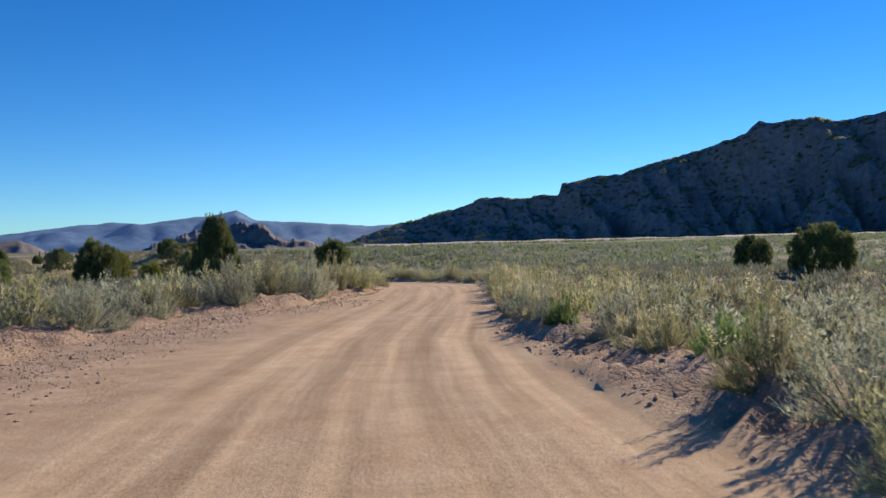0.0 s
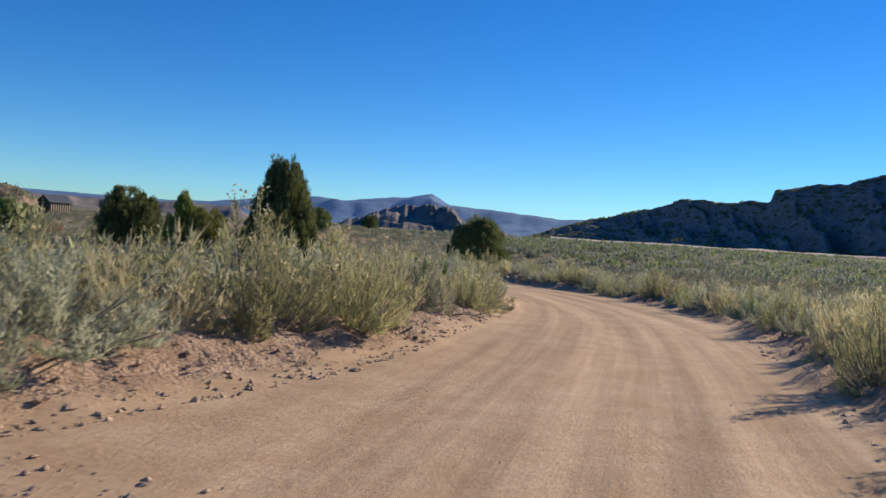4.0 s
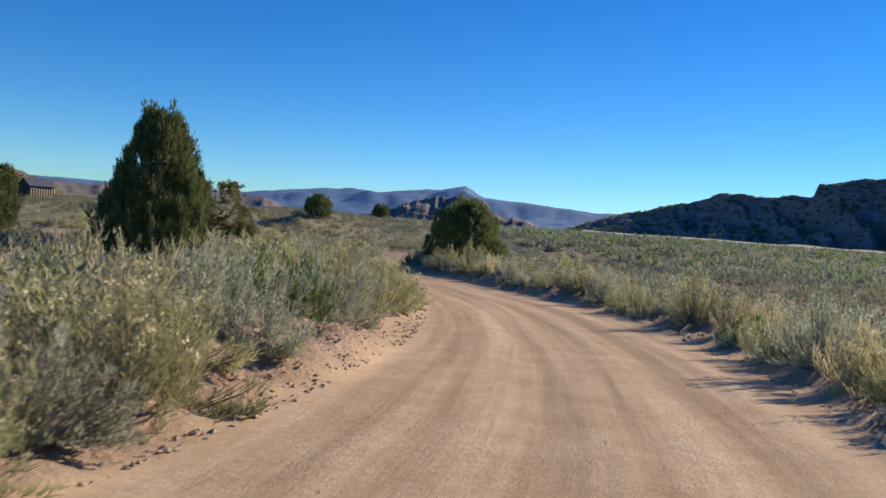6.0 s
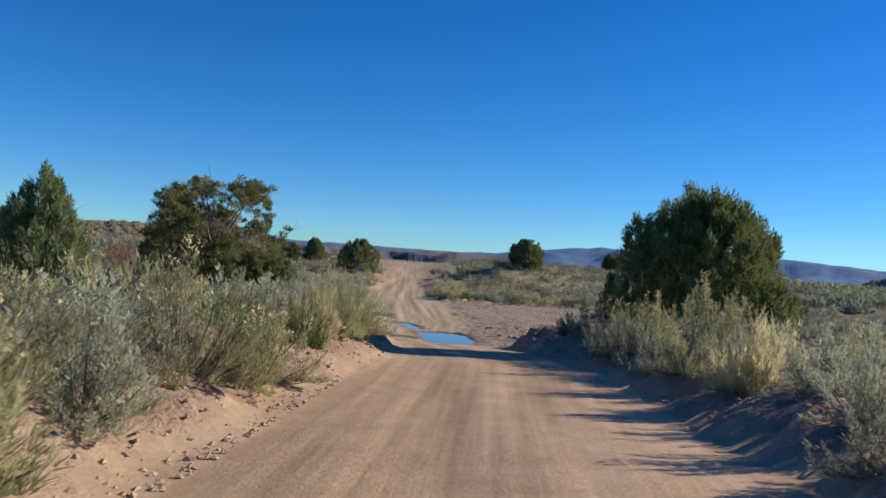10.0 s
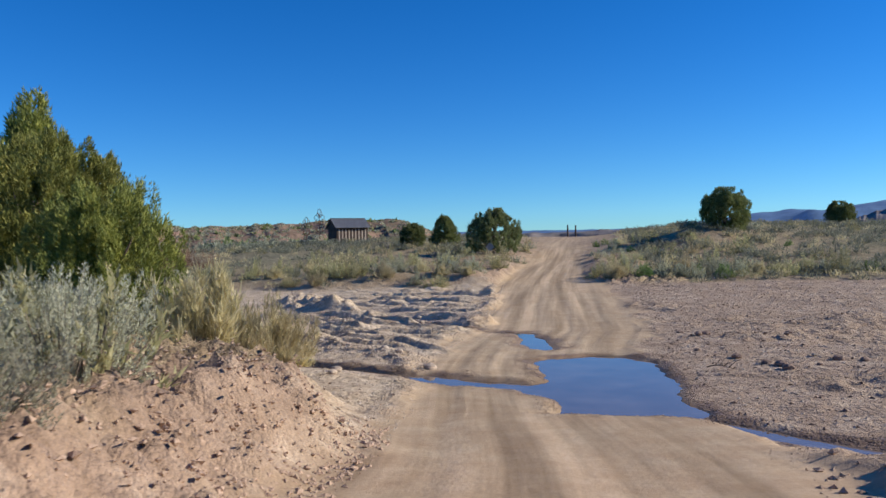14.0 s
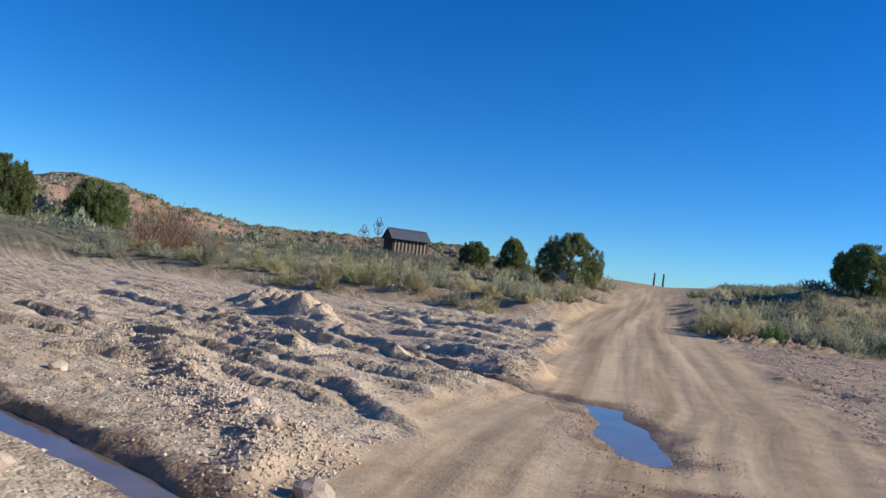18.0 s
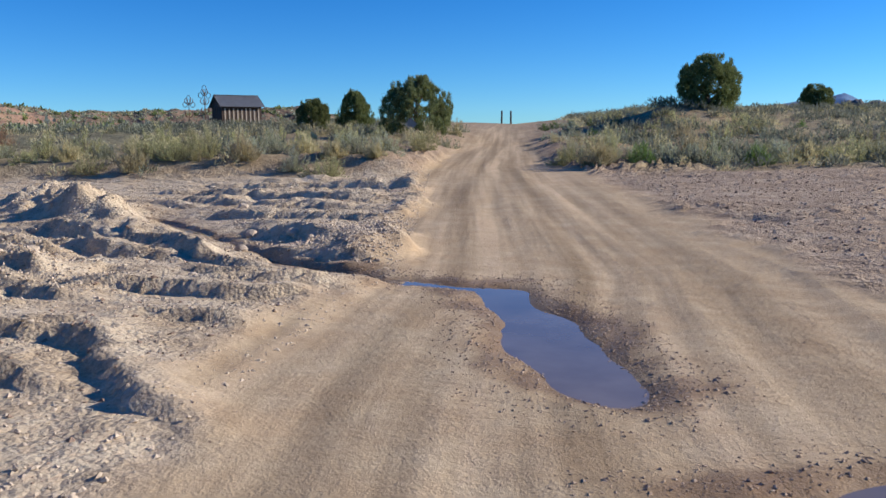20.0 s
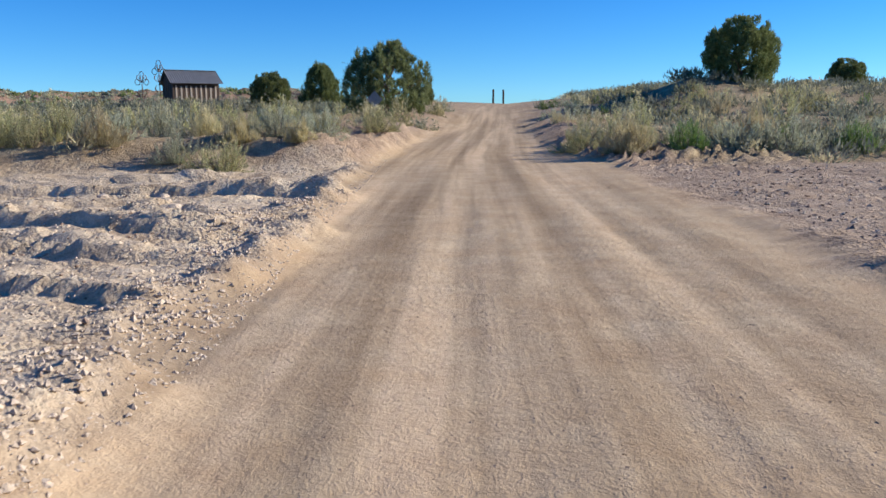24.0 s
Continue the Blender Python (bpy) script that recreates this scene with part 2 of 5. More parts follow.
def water_look():
    m, n, k, b = shader("muddy_water", 0.04, 0, 0.5)
    f = noise_of(n, k, 1.4, 4, 0.6)
    k.new(ramp(n, k, f, [(0.35, (0.14, 0.105, 0.085)), (0.7, (0.21, 0.165, 0.135))]), b.inputs["Base Color"])
    bump(n, k, b, noise_of(n, k, 9, 2, 0.5), 0.03, 0.01)
    return m


WATER = water_look()


# ---- the lie of the land ----
def smooth(a, b, x):
    t = np.clip((x - a) / (b - a), 0, 1)
    return t * t * (3 - 2 * t)


def grain(x, y, seed=0):
    """Value noise, -1 to 1."""
    xi, yi = np.floor(x), np.floor(y)
    fx, fy = x - xi, y - yi
    fx, fy = fx * fx * (3 - 2 * fx), fy * fy * (3 - 2 * fy)

    def h(a, b):
        v = np.sin(a * 127.1 + b * 311.7 + seed * 74.7) * 43758.5453
        return (v - np.floor(v)) * 2 - 1
    lo = h(xi, yi) * (1 - fx) + h(xi + 1, yi) * fx
    hi = h(xi, yi + 1) * (1 - fx) + h(xi + 1, yi + 1) * fx
    return lo * (1 - fy) + hi * fy


def fbm(x, y, seed=0, octaves=4, gain=0.5):
    v, a = 0, 1.0
    for o in range(octaves):
        v = v + a * grain(x * 2 ** o, y * 2 ** o, seed + o * 13)
        a *= gain
    return v


# the road's middle line, on the ground, before, along and past the drive
LINE = np.array([(0.8, -15, 0.25)] + [(x, y, z - 1.5) for t, x, y, z, *_ in PATH]
                + [(-50.3, 125, -3.2), (-61, 140, -2.4), (-72.4, 155.6, -1.0), (-84, 172, -0.2), (-100, 194, -0.6), (-140, 250, -2.0)])
RUN = np.concatenate([[0], np.cumsum(np.hypot(*np.diff(LINE[:, :2], axis=0).T))])


def along(x, y):
    """Station on the road and distance to its right."""
    best, s, lat = np.full(np.shape(x), 1e9), np.zeros(np.shape(x)), np.zeros(np.shape(x))
    for i in range(len(LINE) - 1):
        a, b = LINE[i, :2], LINE[i + 1, :2]
        v = b - a
        L = math.hypot(*v)
        u = np.clip(((x - a[0]) * v[0] + (y - a[1]) * v[1]) / L ** 2, 0, 1)
        px, py = x - a[0] - u * v[0], y - a[1] - u * v[1]
        d = np.hypot(px, py)
        side = np.sign(px * v[1] - py * v[0])
        hit = d < best
        best, s, lat = np.where(hit, d, best), np.where(hit, RUN[i] + u * L, s), np.where(hit, d * side, lat)
    return s, lat


def table(s, *rows):
    return np.interp(s, [r[0] for r in rows], [r[1] for r in rows])


def left_edge(s):
    return table(s, (15, -6), (30, -7), (38, -7.3), (42, -5.3), (50, -3.2), (60, -2.9), (75, -2.5), (97, -2.5), (108, -2.0), (121, -1.6), (131, -1.6), (137, -1.75), (153, -2.4), (185, -2.4), (215, -3))


def right_edge(s):
    return table(s, (15, 3), (25, 2.9), (36, 2.0), (42, 1.7), (55, 2.0), (66, 2.9), (75, 3.2), (83, 3.2), (92, 2.4), (103, 1.8), (116, 2.6), (130, 3.4), (153, 3.3), (161, 2.2), (188, 2.8))


# water: capsules x, y to x, y with a half width
STREAMS = [(-27.3, 98.6, -29.4, 101.2, 1.32), (-26.2, 97.6, -27.3, 98.6, 1.1), (-28.2, 98.2, -30.2, 97.6, 0.34), (-30.2, 97.6, -31.8, 97.4, 0.3), (-31.8, 97.4, -36.1, 96.5, 0.24), (-36.1, 96.5, -48, 97.4, 0.2),
           (-32.2, 102.7, -33.6, 103.95, 0.36), (-33.6, 103.95, -34.9, 105.2, 0.34), (-34.9, 105.2, -36.6, 104.85, 0.12), (-36.6, 104.85, -38.4, 104.9, 0.14), (-38.4, 104.9, -40.1, 105.5, 0.10), (-40.1, 105.5, -42.6, 106.4, 0.08), (-42.6, 106.4, -46, 107.3, 0.12),
           (-26.0, 97.4, -20.5, 97.0, 0.22), (-20.5, 97.0, -12, 101, 0.3)]
WATER_Z = -3.80
# heaps of mud in the wash: x, y to x, y, half width, height
HEAPS = [(-49.6, 106.5, -45.4, 105.6, 1.0, 0.52), (-45.4, 105.6, -41.4, 104.95, 0.55, 0.2), (-36.4, 99.0, -32.2, 98.5, 0.5, 0.20), (-42.5, 100.2, -37.2, 99.6, 0.6, 0.12),
         (-40.4, 107.0, -38.2, 106.3, 0.9, 0.09), (-52, 100.5, -45, 100.6, 0.6, 0.08), (-45.0, 103.0, -39.4, 101.9, 0.5, 0.1)]
# torn ledges, high on their left: x, y to x, y, height, how far back they fall off
LEDGES = [(-44.0, 104.0, -41.8, 104.2, 0.099, 0.8), (-42.2, 104.5, -39.2, 104.1, 0.093, 0.7), (-39.2, 104.1, -37.5, 103.9, 0.081, 0.6), (-38.0, 102.0, -35.9, 103.1, 0.081, 0.9), (-38.4, 103.4, -37.0, 103.5, 0.056, 0.5),
          (-41.2, 100.0, -38.3, 100.9, 0.105, 0.7), (-39.2, 98.2, -38.0, 99.5, 0.093, 0.8), (-42.7, 97.9, -41.0, 98.8, 0.093, 0.8), (-40.2, 101.2, -37.6, 101.6, 0.081, 0.6), (-43.6, 101.9, -40.4, 102.6, 0.093, 0.7),
          (-37.8, 100.4, -35.6, 100.8, 0.074, 0.6), (-41.5, 97.05, -36.4, 96.78, 0.06, 0.5), (-36.4, 96.78, -33.6, 97.32, 0.075, 0.45), (-33.6, 97.32, -31.7, 97.82, 0.075, 0.4), (-39.2, 105.35, -37.0, 105.5, 0.149, 1.3),
          (-41.8, 106.7, -39.4, 106.2, 0.087, 0.9), (-50.5, 111.5, -48.0, 113.3, 0.09, 1.0), (-48.0, 113.3, -45.4, 115.0, 0.09, 1.0), (-47.5, 109.4, -42.5, 110.6, 0.093, 0.8), (-44.5, 107.8, -40.8, 109.0, 0.081, 0.8),
          (-46.0, 98.9, -43.0, 99.8, 0.087, 0.8), (-51.0, 102.0, -46.2, 103.3, 0.087, 0.8)]
dice = random.Random(8)
for _ in range(46):
    x0, y0, way, far = dice.uniform(-47, -35.5), dice.uniform(98.2, 105.2), dice.gauss(0.16, 0.28), dice.uniform(0.6, 2.6)
    LEDGES.append((x0, y0, x0 + far * math.cos(way), y0 + far * math.sin(way), dice.uniform(0.025, 0.075), dice.uniform(0.25, 0.7)))
for _ in range(30):
    x0, y0, way, far = dice.uniform(-52, -40), dice.uniform(108.5, 118), dice.gauss(0.6, 0.25), dice.uniform(0.8, 3.2)
    LEDGES.append((x0, y0, x0 + far * math.cos(way), y0 + far * math.sin(way), dice.uniform(0.03, 0.09), dice.uniform(0.4, 0.9)))


def water_depth(x, y):
    """Metres inside the shore, negative outside."""
    wob = 0.28 * fbm(x * 0.9, y * 0.9, 5, 3)
    m = np.full(np.shape(x), -9.0)
    for ax, ay, bx, by, w in STREAMS:
        vx, vy = bx - ax, by - ay
        u = np.clip(((x - ax) * vx + (y - ay) * vy) / (vx * vx + vy * vy), 0, 1)
        m = np.maximum(m, w - np.hypot(x - ax - u * vx, y - ay - u * vy) + wob * min(1, w + 0.15))
    return m


def land(x, y):
    """Height and the kinds of ground: road, mud, litter, wet, pale."""
    x, y = np.asarray(x, float), np.asarray(y, float)
    s, lat = along(x, y)
    zr = np.interp(s, RUN, LINE[:, 2])
    zr = np.maximum(zr - 0.10 * np.exp(-((s - 120) / 5.0) ** 2), -3.755)
    wob = 0.35 * fbm(x * 0.45, y * 0.45, 2, 3)
    le, re = left_edge(s) + wob, right_edge(s) + wob
    out = np.where(lat > 0, lat - re, le - lat)
    off = smooth(0.0, 0.5, out)
    road = 1 - off
    wash = smooth(109, 117, s + 1.6 * fbm(x * 0.12, y * 0.12, 8, 2)) * (1 - smooth(149.2, 151.4, s + 1.5 * fbm(x * 0.1, y * 0.1, 9, 2)))
    toe = np.interp(x, [-60, -42, -33, -27, -24], [98, 95.6, 94.2, 92.2, 89.5]) + 0.5 * fbm(x * 0.5, y * 0.5, 12, 2)
    rim = smooth(-0.7, 0.7, y - toe)
    wash = np.where((lat < 0) & (s > 108) & (s < 147), rim, wash)
    wash = wash * np.where(lat > 0, 1 - smooth(18, 24, lat + 2 * fbm(x * 0.1, y * 0.1, 14, 2)), 1 - smooth(34, 46, -lat))
    bl = table(s, (15, .05), (40, .12), (48, .30), (80, .35), (95, .55), (107, .80), (113, .85), (117, 1.0), (125, 1.2), (147, 1.2), (149.5, .3), (151.5, .65), (156, .7), (185, .35), (215, .3))
    br = table(s, (15, .10), (60, .15), (88, .35), (97, .65), (111, .62), (117, .06), (149, .06), (154, .16), (168, .25), (190, .35), (215, .4))
    left = lat < 0
    bank = np.where(left, bl * (1 - wash) + 0.08 * wash, br)
    z = zr + bank * smooth(0.0, 1.5, out) + (np.where(left, 0.10, 0.06) + 0.14 * left * smooth(130, 134, s) * (1 - smooth(149, 153, s))) * np.exp(-((out - 0.35) / 0.3) ** 2) * (0.6 + 0.35 * fbm(x * 1.3, y * 1.3, 4, 4, 0.7))
    torn_edge = (1 - smooth(34, 42, s)) * (~left) * (0.7 + 0.5 * fbm(x * 0.6, y * 0.6, 121, 3))
    z = z + torn_edge * (0.13 * smooth(0.85, 1.0, out + 0.25 * fbm(x * 0.9, y * 0.9, 122, 2)) - 0.09 * np.exp(-((out - 0.6) / 0.22) ** 2))
    # mound with the lone tree, beyond the crossing
    z = z + (1 - wash) * 0.75 * smooth(5, 13, lat) * smooth(156, 168, s) * (1 - smooth(26, 60, np.hypot(x + 46, y - 160)) * 0.35)
    z = z + (1 - wash) * 0.3 * smooth(8, 18, lat) * smooth(174, 190, s) * (1 - smooth(60, 110, lat))
    z = z + 1.25 * np.exp(-((x + 54.8) / 4.2) ** 2 - ((y - 152.2) / 4.0) ** 2)
    z = z + (1 - wash) * 0.25 * smooth(6, 22, -lat) * smooth(152, 166, s)
    # the open country further off
    far = -0.9 + 0.5 * fbm(x / 40, y / 40, 21, 3) + 2.2 * smooth(120, 330, np.abs(lat)) - 1.2 * smooth(10, 45, lat) * (1 - smooth(100, 260, lat)) * (1 - smooth(120, 150, s))
    far = far + 0.9 * smooth(140, 170, s) * smooth(-5, 20, lat) * (1 - smooth(90, 200, lat))
    b = smooth(14, 60, np.abs(lat) + 0 * x)
    washfar = wash * (1 - smooth(40, 75, np.abs(lat)))
    z = z * (1 - b) + b * np.where(washfar > 0, washfar * (zr + 0.3) + (1 - washfar) * far, far)
    ringed = np.hypot(x - 30, y - 70) + 8 * fbm(x / 30, y / 30, 3, 2)
    # relief: ruts on the road, clods on the banks, bars and gullies in the wash
    ruts = (0.009 + 0.008 * smooth(38, 55, s)) * fbm(lat * 2.6 + 0.6 * fbm(s * 0.06, s * 0, 33, 2), s * 0.10, 31, 3) + 0.006 * fbm(x * 4, y * 4, 32, 2)
    near = 1 - smooth(35, 90, np.abs(lat))
    clods = 0.06 * fbm(x * 1.9, y * 1.9, 41, 4, 0.65) + 0.10 * fbm(x * 0.3, y * 0.3, 42, 2)
    crumb = (0.15 + 0.07 * smooth(98, 104, s)) * np.abs(fbm(x * 3.8, y * 3.8, 43, 3, 0.65)) * smooth(0, 0.2, out) * (1 - smooth(1.8 + 2 * smooth(98, 104, s), 3.0 + 2.5 * smooth(98, 104, s), out))
    u, v = x * 0.97 + y * 0.22, y * 0.97 - x * 0.22
    q = 3.2 * fbm(u * 0.13 + 0.25 * fbm(x * 0.7, y * 0.7, 60, 2), v * 0.5, 57, 3, 0.5)
    q = q - np.floor(q)
    plates = 0.09 * np.where(q < 0.93, q / 0.93, (1 - q) / 0.07) * np.clip(0.65 + 0.6 * fbm(x * 0.3, y * 0.3, 59, 2), 0.25, 1.2)
    bars = plates + 0.03 * (np.abs(fbm(u * 0.10, v * 0.55, 51, 3, 0.55)) - 0.3) + 0.03 * np.abs(fbm(u * 1.1, v * 2.6, 52, 3, 0.6)) + 0.016 * fbm(x * 4.5, y * 4.5, 53, 2)
    step = 0.08 * smooth(-0.04, 0.04, fbm(u * 0.10, v * 0.35, 54, 3)) - 0.10
    wl = np.where(left, 1.0 - 0.7 * np.exp(-((s - 129) / 8) ** 2) * (1 - smooth(1.2, 3.2, out)), 0.75)
    pile, near_by = np.zeros(np.shape(x)), np.flatnonzero(wash > 0.01)
    px, py = x[near_by], y[near_by]
    torn, ragged = 0.16 * fbm(px * 0.9, py * 0.9, 97, 2), 0.06 * fbm(px * 2.4, py * 2.4, 98, 3, 0.6)
    lump, swell = 0.22 * fbm(px * 1.1, py * 1.1, 95, 3), np.clip(0.85 + 0.35 * fbm(px * 1.4, py * 1.4, 96, 4, 0.7), 0.05, 2)
    for ax, ay, bx, by, w, h in HEAPS:
        i = np.flatnonzero((px > min(ax, bx) - 3 * w) & (px < max(ax, bx) + 3 * w) & (py > min(ay, by) - 3 * w) & (py < max(ay, by) + 3 * w))
        qx, qy = px[i], py[i]
        q = np.clip(((qx - ax) * (bx - ax) + (qy - ay) * (by - ay)) / ((bx - ax) ** 2 + (by - ay) ** 2), 0, 1)
        far_off = np.hypot(qx - ax - q * (bx - ax), qy - ay - q * (by - ay)) + lump[i]
        pile[near_by[i]] += h * np.exp(-(far_off / w) ** 2) * swell[i]
    for ax, ay, bx, by, h, run in LEDGES:
        reach = 0.8 + 4 * run
        i = np.flatnonzero((px > min(ax, bx) - reach) & (px < max(ax, bx) + reach) & (py > min(ay, by) - reach) & (py < max(ay, by) + reach))
        qx, qy = px[i], py[i]
        L = math.hypot(bx - ax, by - ay)
        ex, ey = (bx - ax) / L, (by - ay) / L
        t = (qx - ax) * ex + (qy - ay) * ey
        w = (qy - ay) * ex - (qx - ax) * ey + torn[i] + ragged[i]
        ends = smooth(-0.5, 0.3, t) * (1 - smooth(L - 0.3, L + 0.5, t))
        pile[near_by[i]] += h * ends * (1.75 * smooth(-0.035, 0.035, w) * np.exp(-np.maximum(w, 0) / run) - 0.25 * np.exp(-((w + 0.16) / 0.14) ** 2))
    churn = 0.12 * (1 - np.abs(fbm(x * 1.5, y * 1.5, 99, 4, 0.6))) ** 3 * smooth(-0.1, 0.5, fbm(x * 0.35, y * 0.35, 100, 2)) * (1 - smooth(136, 144, s))
    z = z + road * ruts + off * near * ((1 - wash) * (clods + crumb) + wash * (wl * (bars + step) + np.where(left, pile, churn)))
    m = water_depth(x, y)
    basin = smooth(np.where(left, -1.15, -2.6), np.where(left, -0.12, -0.3), m) * (1 - road)
    z = z * (1 - basin) + basin * (WATER_Z + 0.05 + 0.33 * (z - zr))
    soft = np.where(lat < -2.2, 0.2, 0.5) + 0.1 * road
    wet = smooth(0, 1, (m + 0.5 * soft) / soft)
    z = z * (1 - wet) + wet * (WATER_Z - 0.06)
    litter = smooth(1.4, 2.8, out + 0.8 * fbm(x * 0.5, y * 0.5, 61, 3)) * (1 - wash)
    pale = smooth(440, 445, ringed) * (1 - smooth(454, 460, ringed)) * smooth(20, 60, lat)
    bare = 1 - np.exp(-((x + 54.8) / 5.0) ** 4 - ((y - 152.2) / 5.0) ** 4)
    cover = bare * litter * smooth(9, 30, np.abs(lat)) * (0.95 + 0.35 * fbm(x / 9, y / 9, 71, 3))
    return z, road, wash * off, litter, smooth(-0.42, -0.05, m + 0.3 * fbm(x * 1.9, y * 1.9, 81, 4, 0.65)), pale, np.clip(cover, 0, 1)


def height(x, y):
    return float(land(np.array([x]), np.array([y]))[0][0])


def spread(parts, reach):
    mid, step = np.concatenate([np.arange(a, b - 1e-6, d) for a, b, d in parts]), parts[0][2]
    lo = mid[0]
    n = int(math.log(1 + reach * 0.14 / step) / math.log(1.14)) + 1
    arm = np.cumsum(step * 1.14 ** np.arange(1, n + 1))
    return np.concatenate([lo - arm[::-1], mid, mid[-1] + arm])


def sheet(name, xs, ys, z, material, extra=None):
    nx, ny = len(xs), len(ys)
    X, Y = np.meshgrid(xs, ys)
    co = np.stack([X.ravel(), Y.ravel(), z.ravel()], 1)
    i = np.arange((ny - 1) * (nx - 1))
    r, c = i // (nx - 1), i % (nx - 1)
    a = r * nx + c
    quads = np.stack([a, a + 1, a + nx + 1, a + nx], 1)
    me = bpy.data.meshes.new(name)
    me.vertices.add(len(co))
    me.vertices.foreach_set("co", co.ravel())
    me.loops.add(quads.size)
    me.loops.foreach_set("vertex_index", quads.ravel().astype(np.int32))
    me.polygons.add(len(quads))
    me.polygons.foreach_set("loop_start", np.arange(0, quads.size, 4, dtype=np.int32))
    me.polygons.foreach_set("use_smooth", np.ones(len(quads), bool))
    me.update(calc_edges=True)
    for layer, cols in (extra or {}).items():
        at = me.color_attributes.new(layer, "FLOAT_COLOR", "POINT")
        at.data.foreach_set("color", np.stack([*cols, np.ones(len(co))], 1).astype(np.float32).ravel())
    me.materials.append(material)
    return new(name, me)


GX, GY = spread([(-56, -50, 0.2), (-50, -31, 0.075), (-31, -21, 0.12), (-21, 8, 0.21)], 4300), spread([(-2, 81, 0.26), (81, 95.5, 0.13), (95.5, 108.5, 0.08), (108.5, 116, 0.095), (116, 130, 0.22)], 4300)
MX, MY = np.meshgrid(GX, GY)
Z, K_ROAD, K_MUD, K_LITTER, K_WET, K_PALE, K_COVER = land(MX.ravel(), MY.ravel())
K_RUN, K_LAT = along(MX.ravel(), MY.ravel())
ground = sheet("ground", GX, GY, Z, SOIL, {"kind": (K_ROAD * (1 - 0.75 * smooth(2.6, 6.0, -K_LAT + 0.8 * fbm(MX.ravel() * 0.5, MY.ravel() * 0.5, 111, 3)) * (1 - smooth(42, 50, K_RUN))), K_MUD * np.where(K_LAT > 0, 0.15, 1.0), K_LITTER), "kind2": (K_WET, K_PALE, K_COVER), "lane": (K_LAT * 1.7, K_RUN * 0.05, 0 * K_WET), "area": (smooth(100, 124, K_RUN), 1 - 0.85 * smooth(1.6, 3.6, np.abs(K_LAT)), 0 * K_RUN)})
tagged(ground, "red and tan desert soil with a rutted dirt road crossing a muddy wash", "ground", kind="structure")


# ---- building blocks ----
def obj(name, verts, faces, material, parent=None, label="", even=False):
    me = bpy.data.meshes.new(name)
    me.from_pydata(verts, [], faces)
    if even:
        me.polygons.foreach_set("use_smooth", np.ones(len(me.polygons), bool))
    me.materials.append(material)
    ob = new(name, me)
    ob.parent = parent
    if label:
        tagged(ob, label)
    return ob


def part(name, bm, material, parent, label="", even=False):
    me = bpy.data.meshes.new(name)
    bm.to_mesh(me)
    bm.free()
    if even:
        me.polygons.foreach_set("use_smooth", np.ones(len(me.polygons), bool))
    me.materials.append(material)
    ob = new(name, me)
    ob.parent = parent
    if label:
        tagged(ob, label)
    return ob


def box(bm, lo, hi, bevel=0.0, m=None):
    r = bmesh.ops.create_cube(bm, size=1.0)
    c, d = [(a + b) / 2 for a, b in zip(lo, hi)], [b - a for a, b in zip(lo, hi)]
    bmesh.ops.transform(bm, matrix=(m or Matrix()) @ Matrix.Translation(c) @ Matrix.Diagonal((*d, 1)), verts=r["verts"])
    if bevel:
        bmesh.ops.bevel(bm, geom=list({e for v in r["verts"] for e in v.link_edges}), offset=bevel, segments=1, affect="EDGES")
    return bm


def tube(verts, faces, pts, radii, sides=6):
    """A tapered tube through pts, added to the lists."""
    base = len(verts)
    for i, p in enumerate(pts):
        d = (Vector(pts[min(i + 1, len(pts) - 1)]) - Vector(pts[max(i - 1, 0)])).normalized()
        a = d.orthogonal().normalized()
        b = d.cross(a)
        for j in range(sides):
            t = 2 * math.pi * j / sides
            verts.append(tuple(Vector(p) + (a * math.cos(t) + b * math.sin(t)) * radii[i]))
    for i in range(len(pts) - 1):
        for j in range(sides):
            q = base + i * sides
            faces.append((q + j, q + (j + 1) % sides, q + sides + (j + 1) % sides, q + sides + j))
    faces.append(tuple(base + (len(pts) - 1) * sides + j for j in range(sides)))
    return verts, faces


def leaves(rng, at, ahead, long, wide, bend=0.25):
    """Pointed leaf blades at points, pointing ahead. Returns verts, faces."""
    n = len(at)
    ahead = ahead / np.linalg.norm(ahead, axis=1)[:, None]
    side = np.cross(ahead, rng.normal(size=(n, 3)))
    side /= np.linalg.norm(side, axis=1)[:, None] + 1e-9
    long, wide = np.broadcast_to(long, n)[:, None], np.broadcast_to(wide, n)[:, None]
    v = np.empty((n, 3, 3))
    v[:, 0] = at + side * wide * 0.5
    v[:, 1] = at + ahead * long + np.cross(side, ahead) * long * bend
    v[:, 2] = at - side * wide * 0.5
    return v.reshape(-1, 3), np.arange(n * 3).reshape(-1, 3)


def stems(rng, foot, tip, wide, sag=0.15):
    """Thin ribbons from foot to tip, bowed outwards."""
    n = len(foot)
    d = tip - foot
    r = rng.normal(size=(n, 3))
    side = np.cross(d, r)
    side /= np.linalg.norm(side, axis=1)[:, None] + 1e-9
    wide = np.broadcast_to(wide, n)[:, None]
    mid = foot + d * 0.55 + np.stack([d[:, 0] * sag, d[:, 1] * sag, np.abs(d[:, 2]) * 0.06], 1)
    v = np.stack([foot - side * wide, foot + side * wide, mid + side * wide * 0.8, mid - side * wide * 0.8, tip], 1)
    i = np.arange(n)[:, None] * 5
    f = [tuple(q) for q in (i + np.array([0, 1, 2, 3])).tolist()] + [tuple(q) for q in (i + np.array([3, 2, 4])).tolist()]
    return v.reshape(-1, 3), f


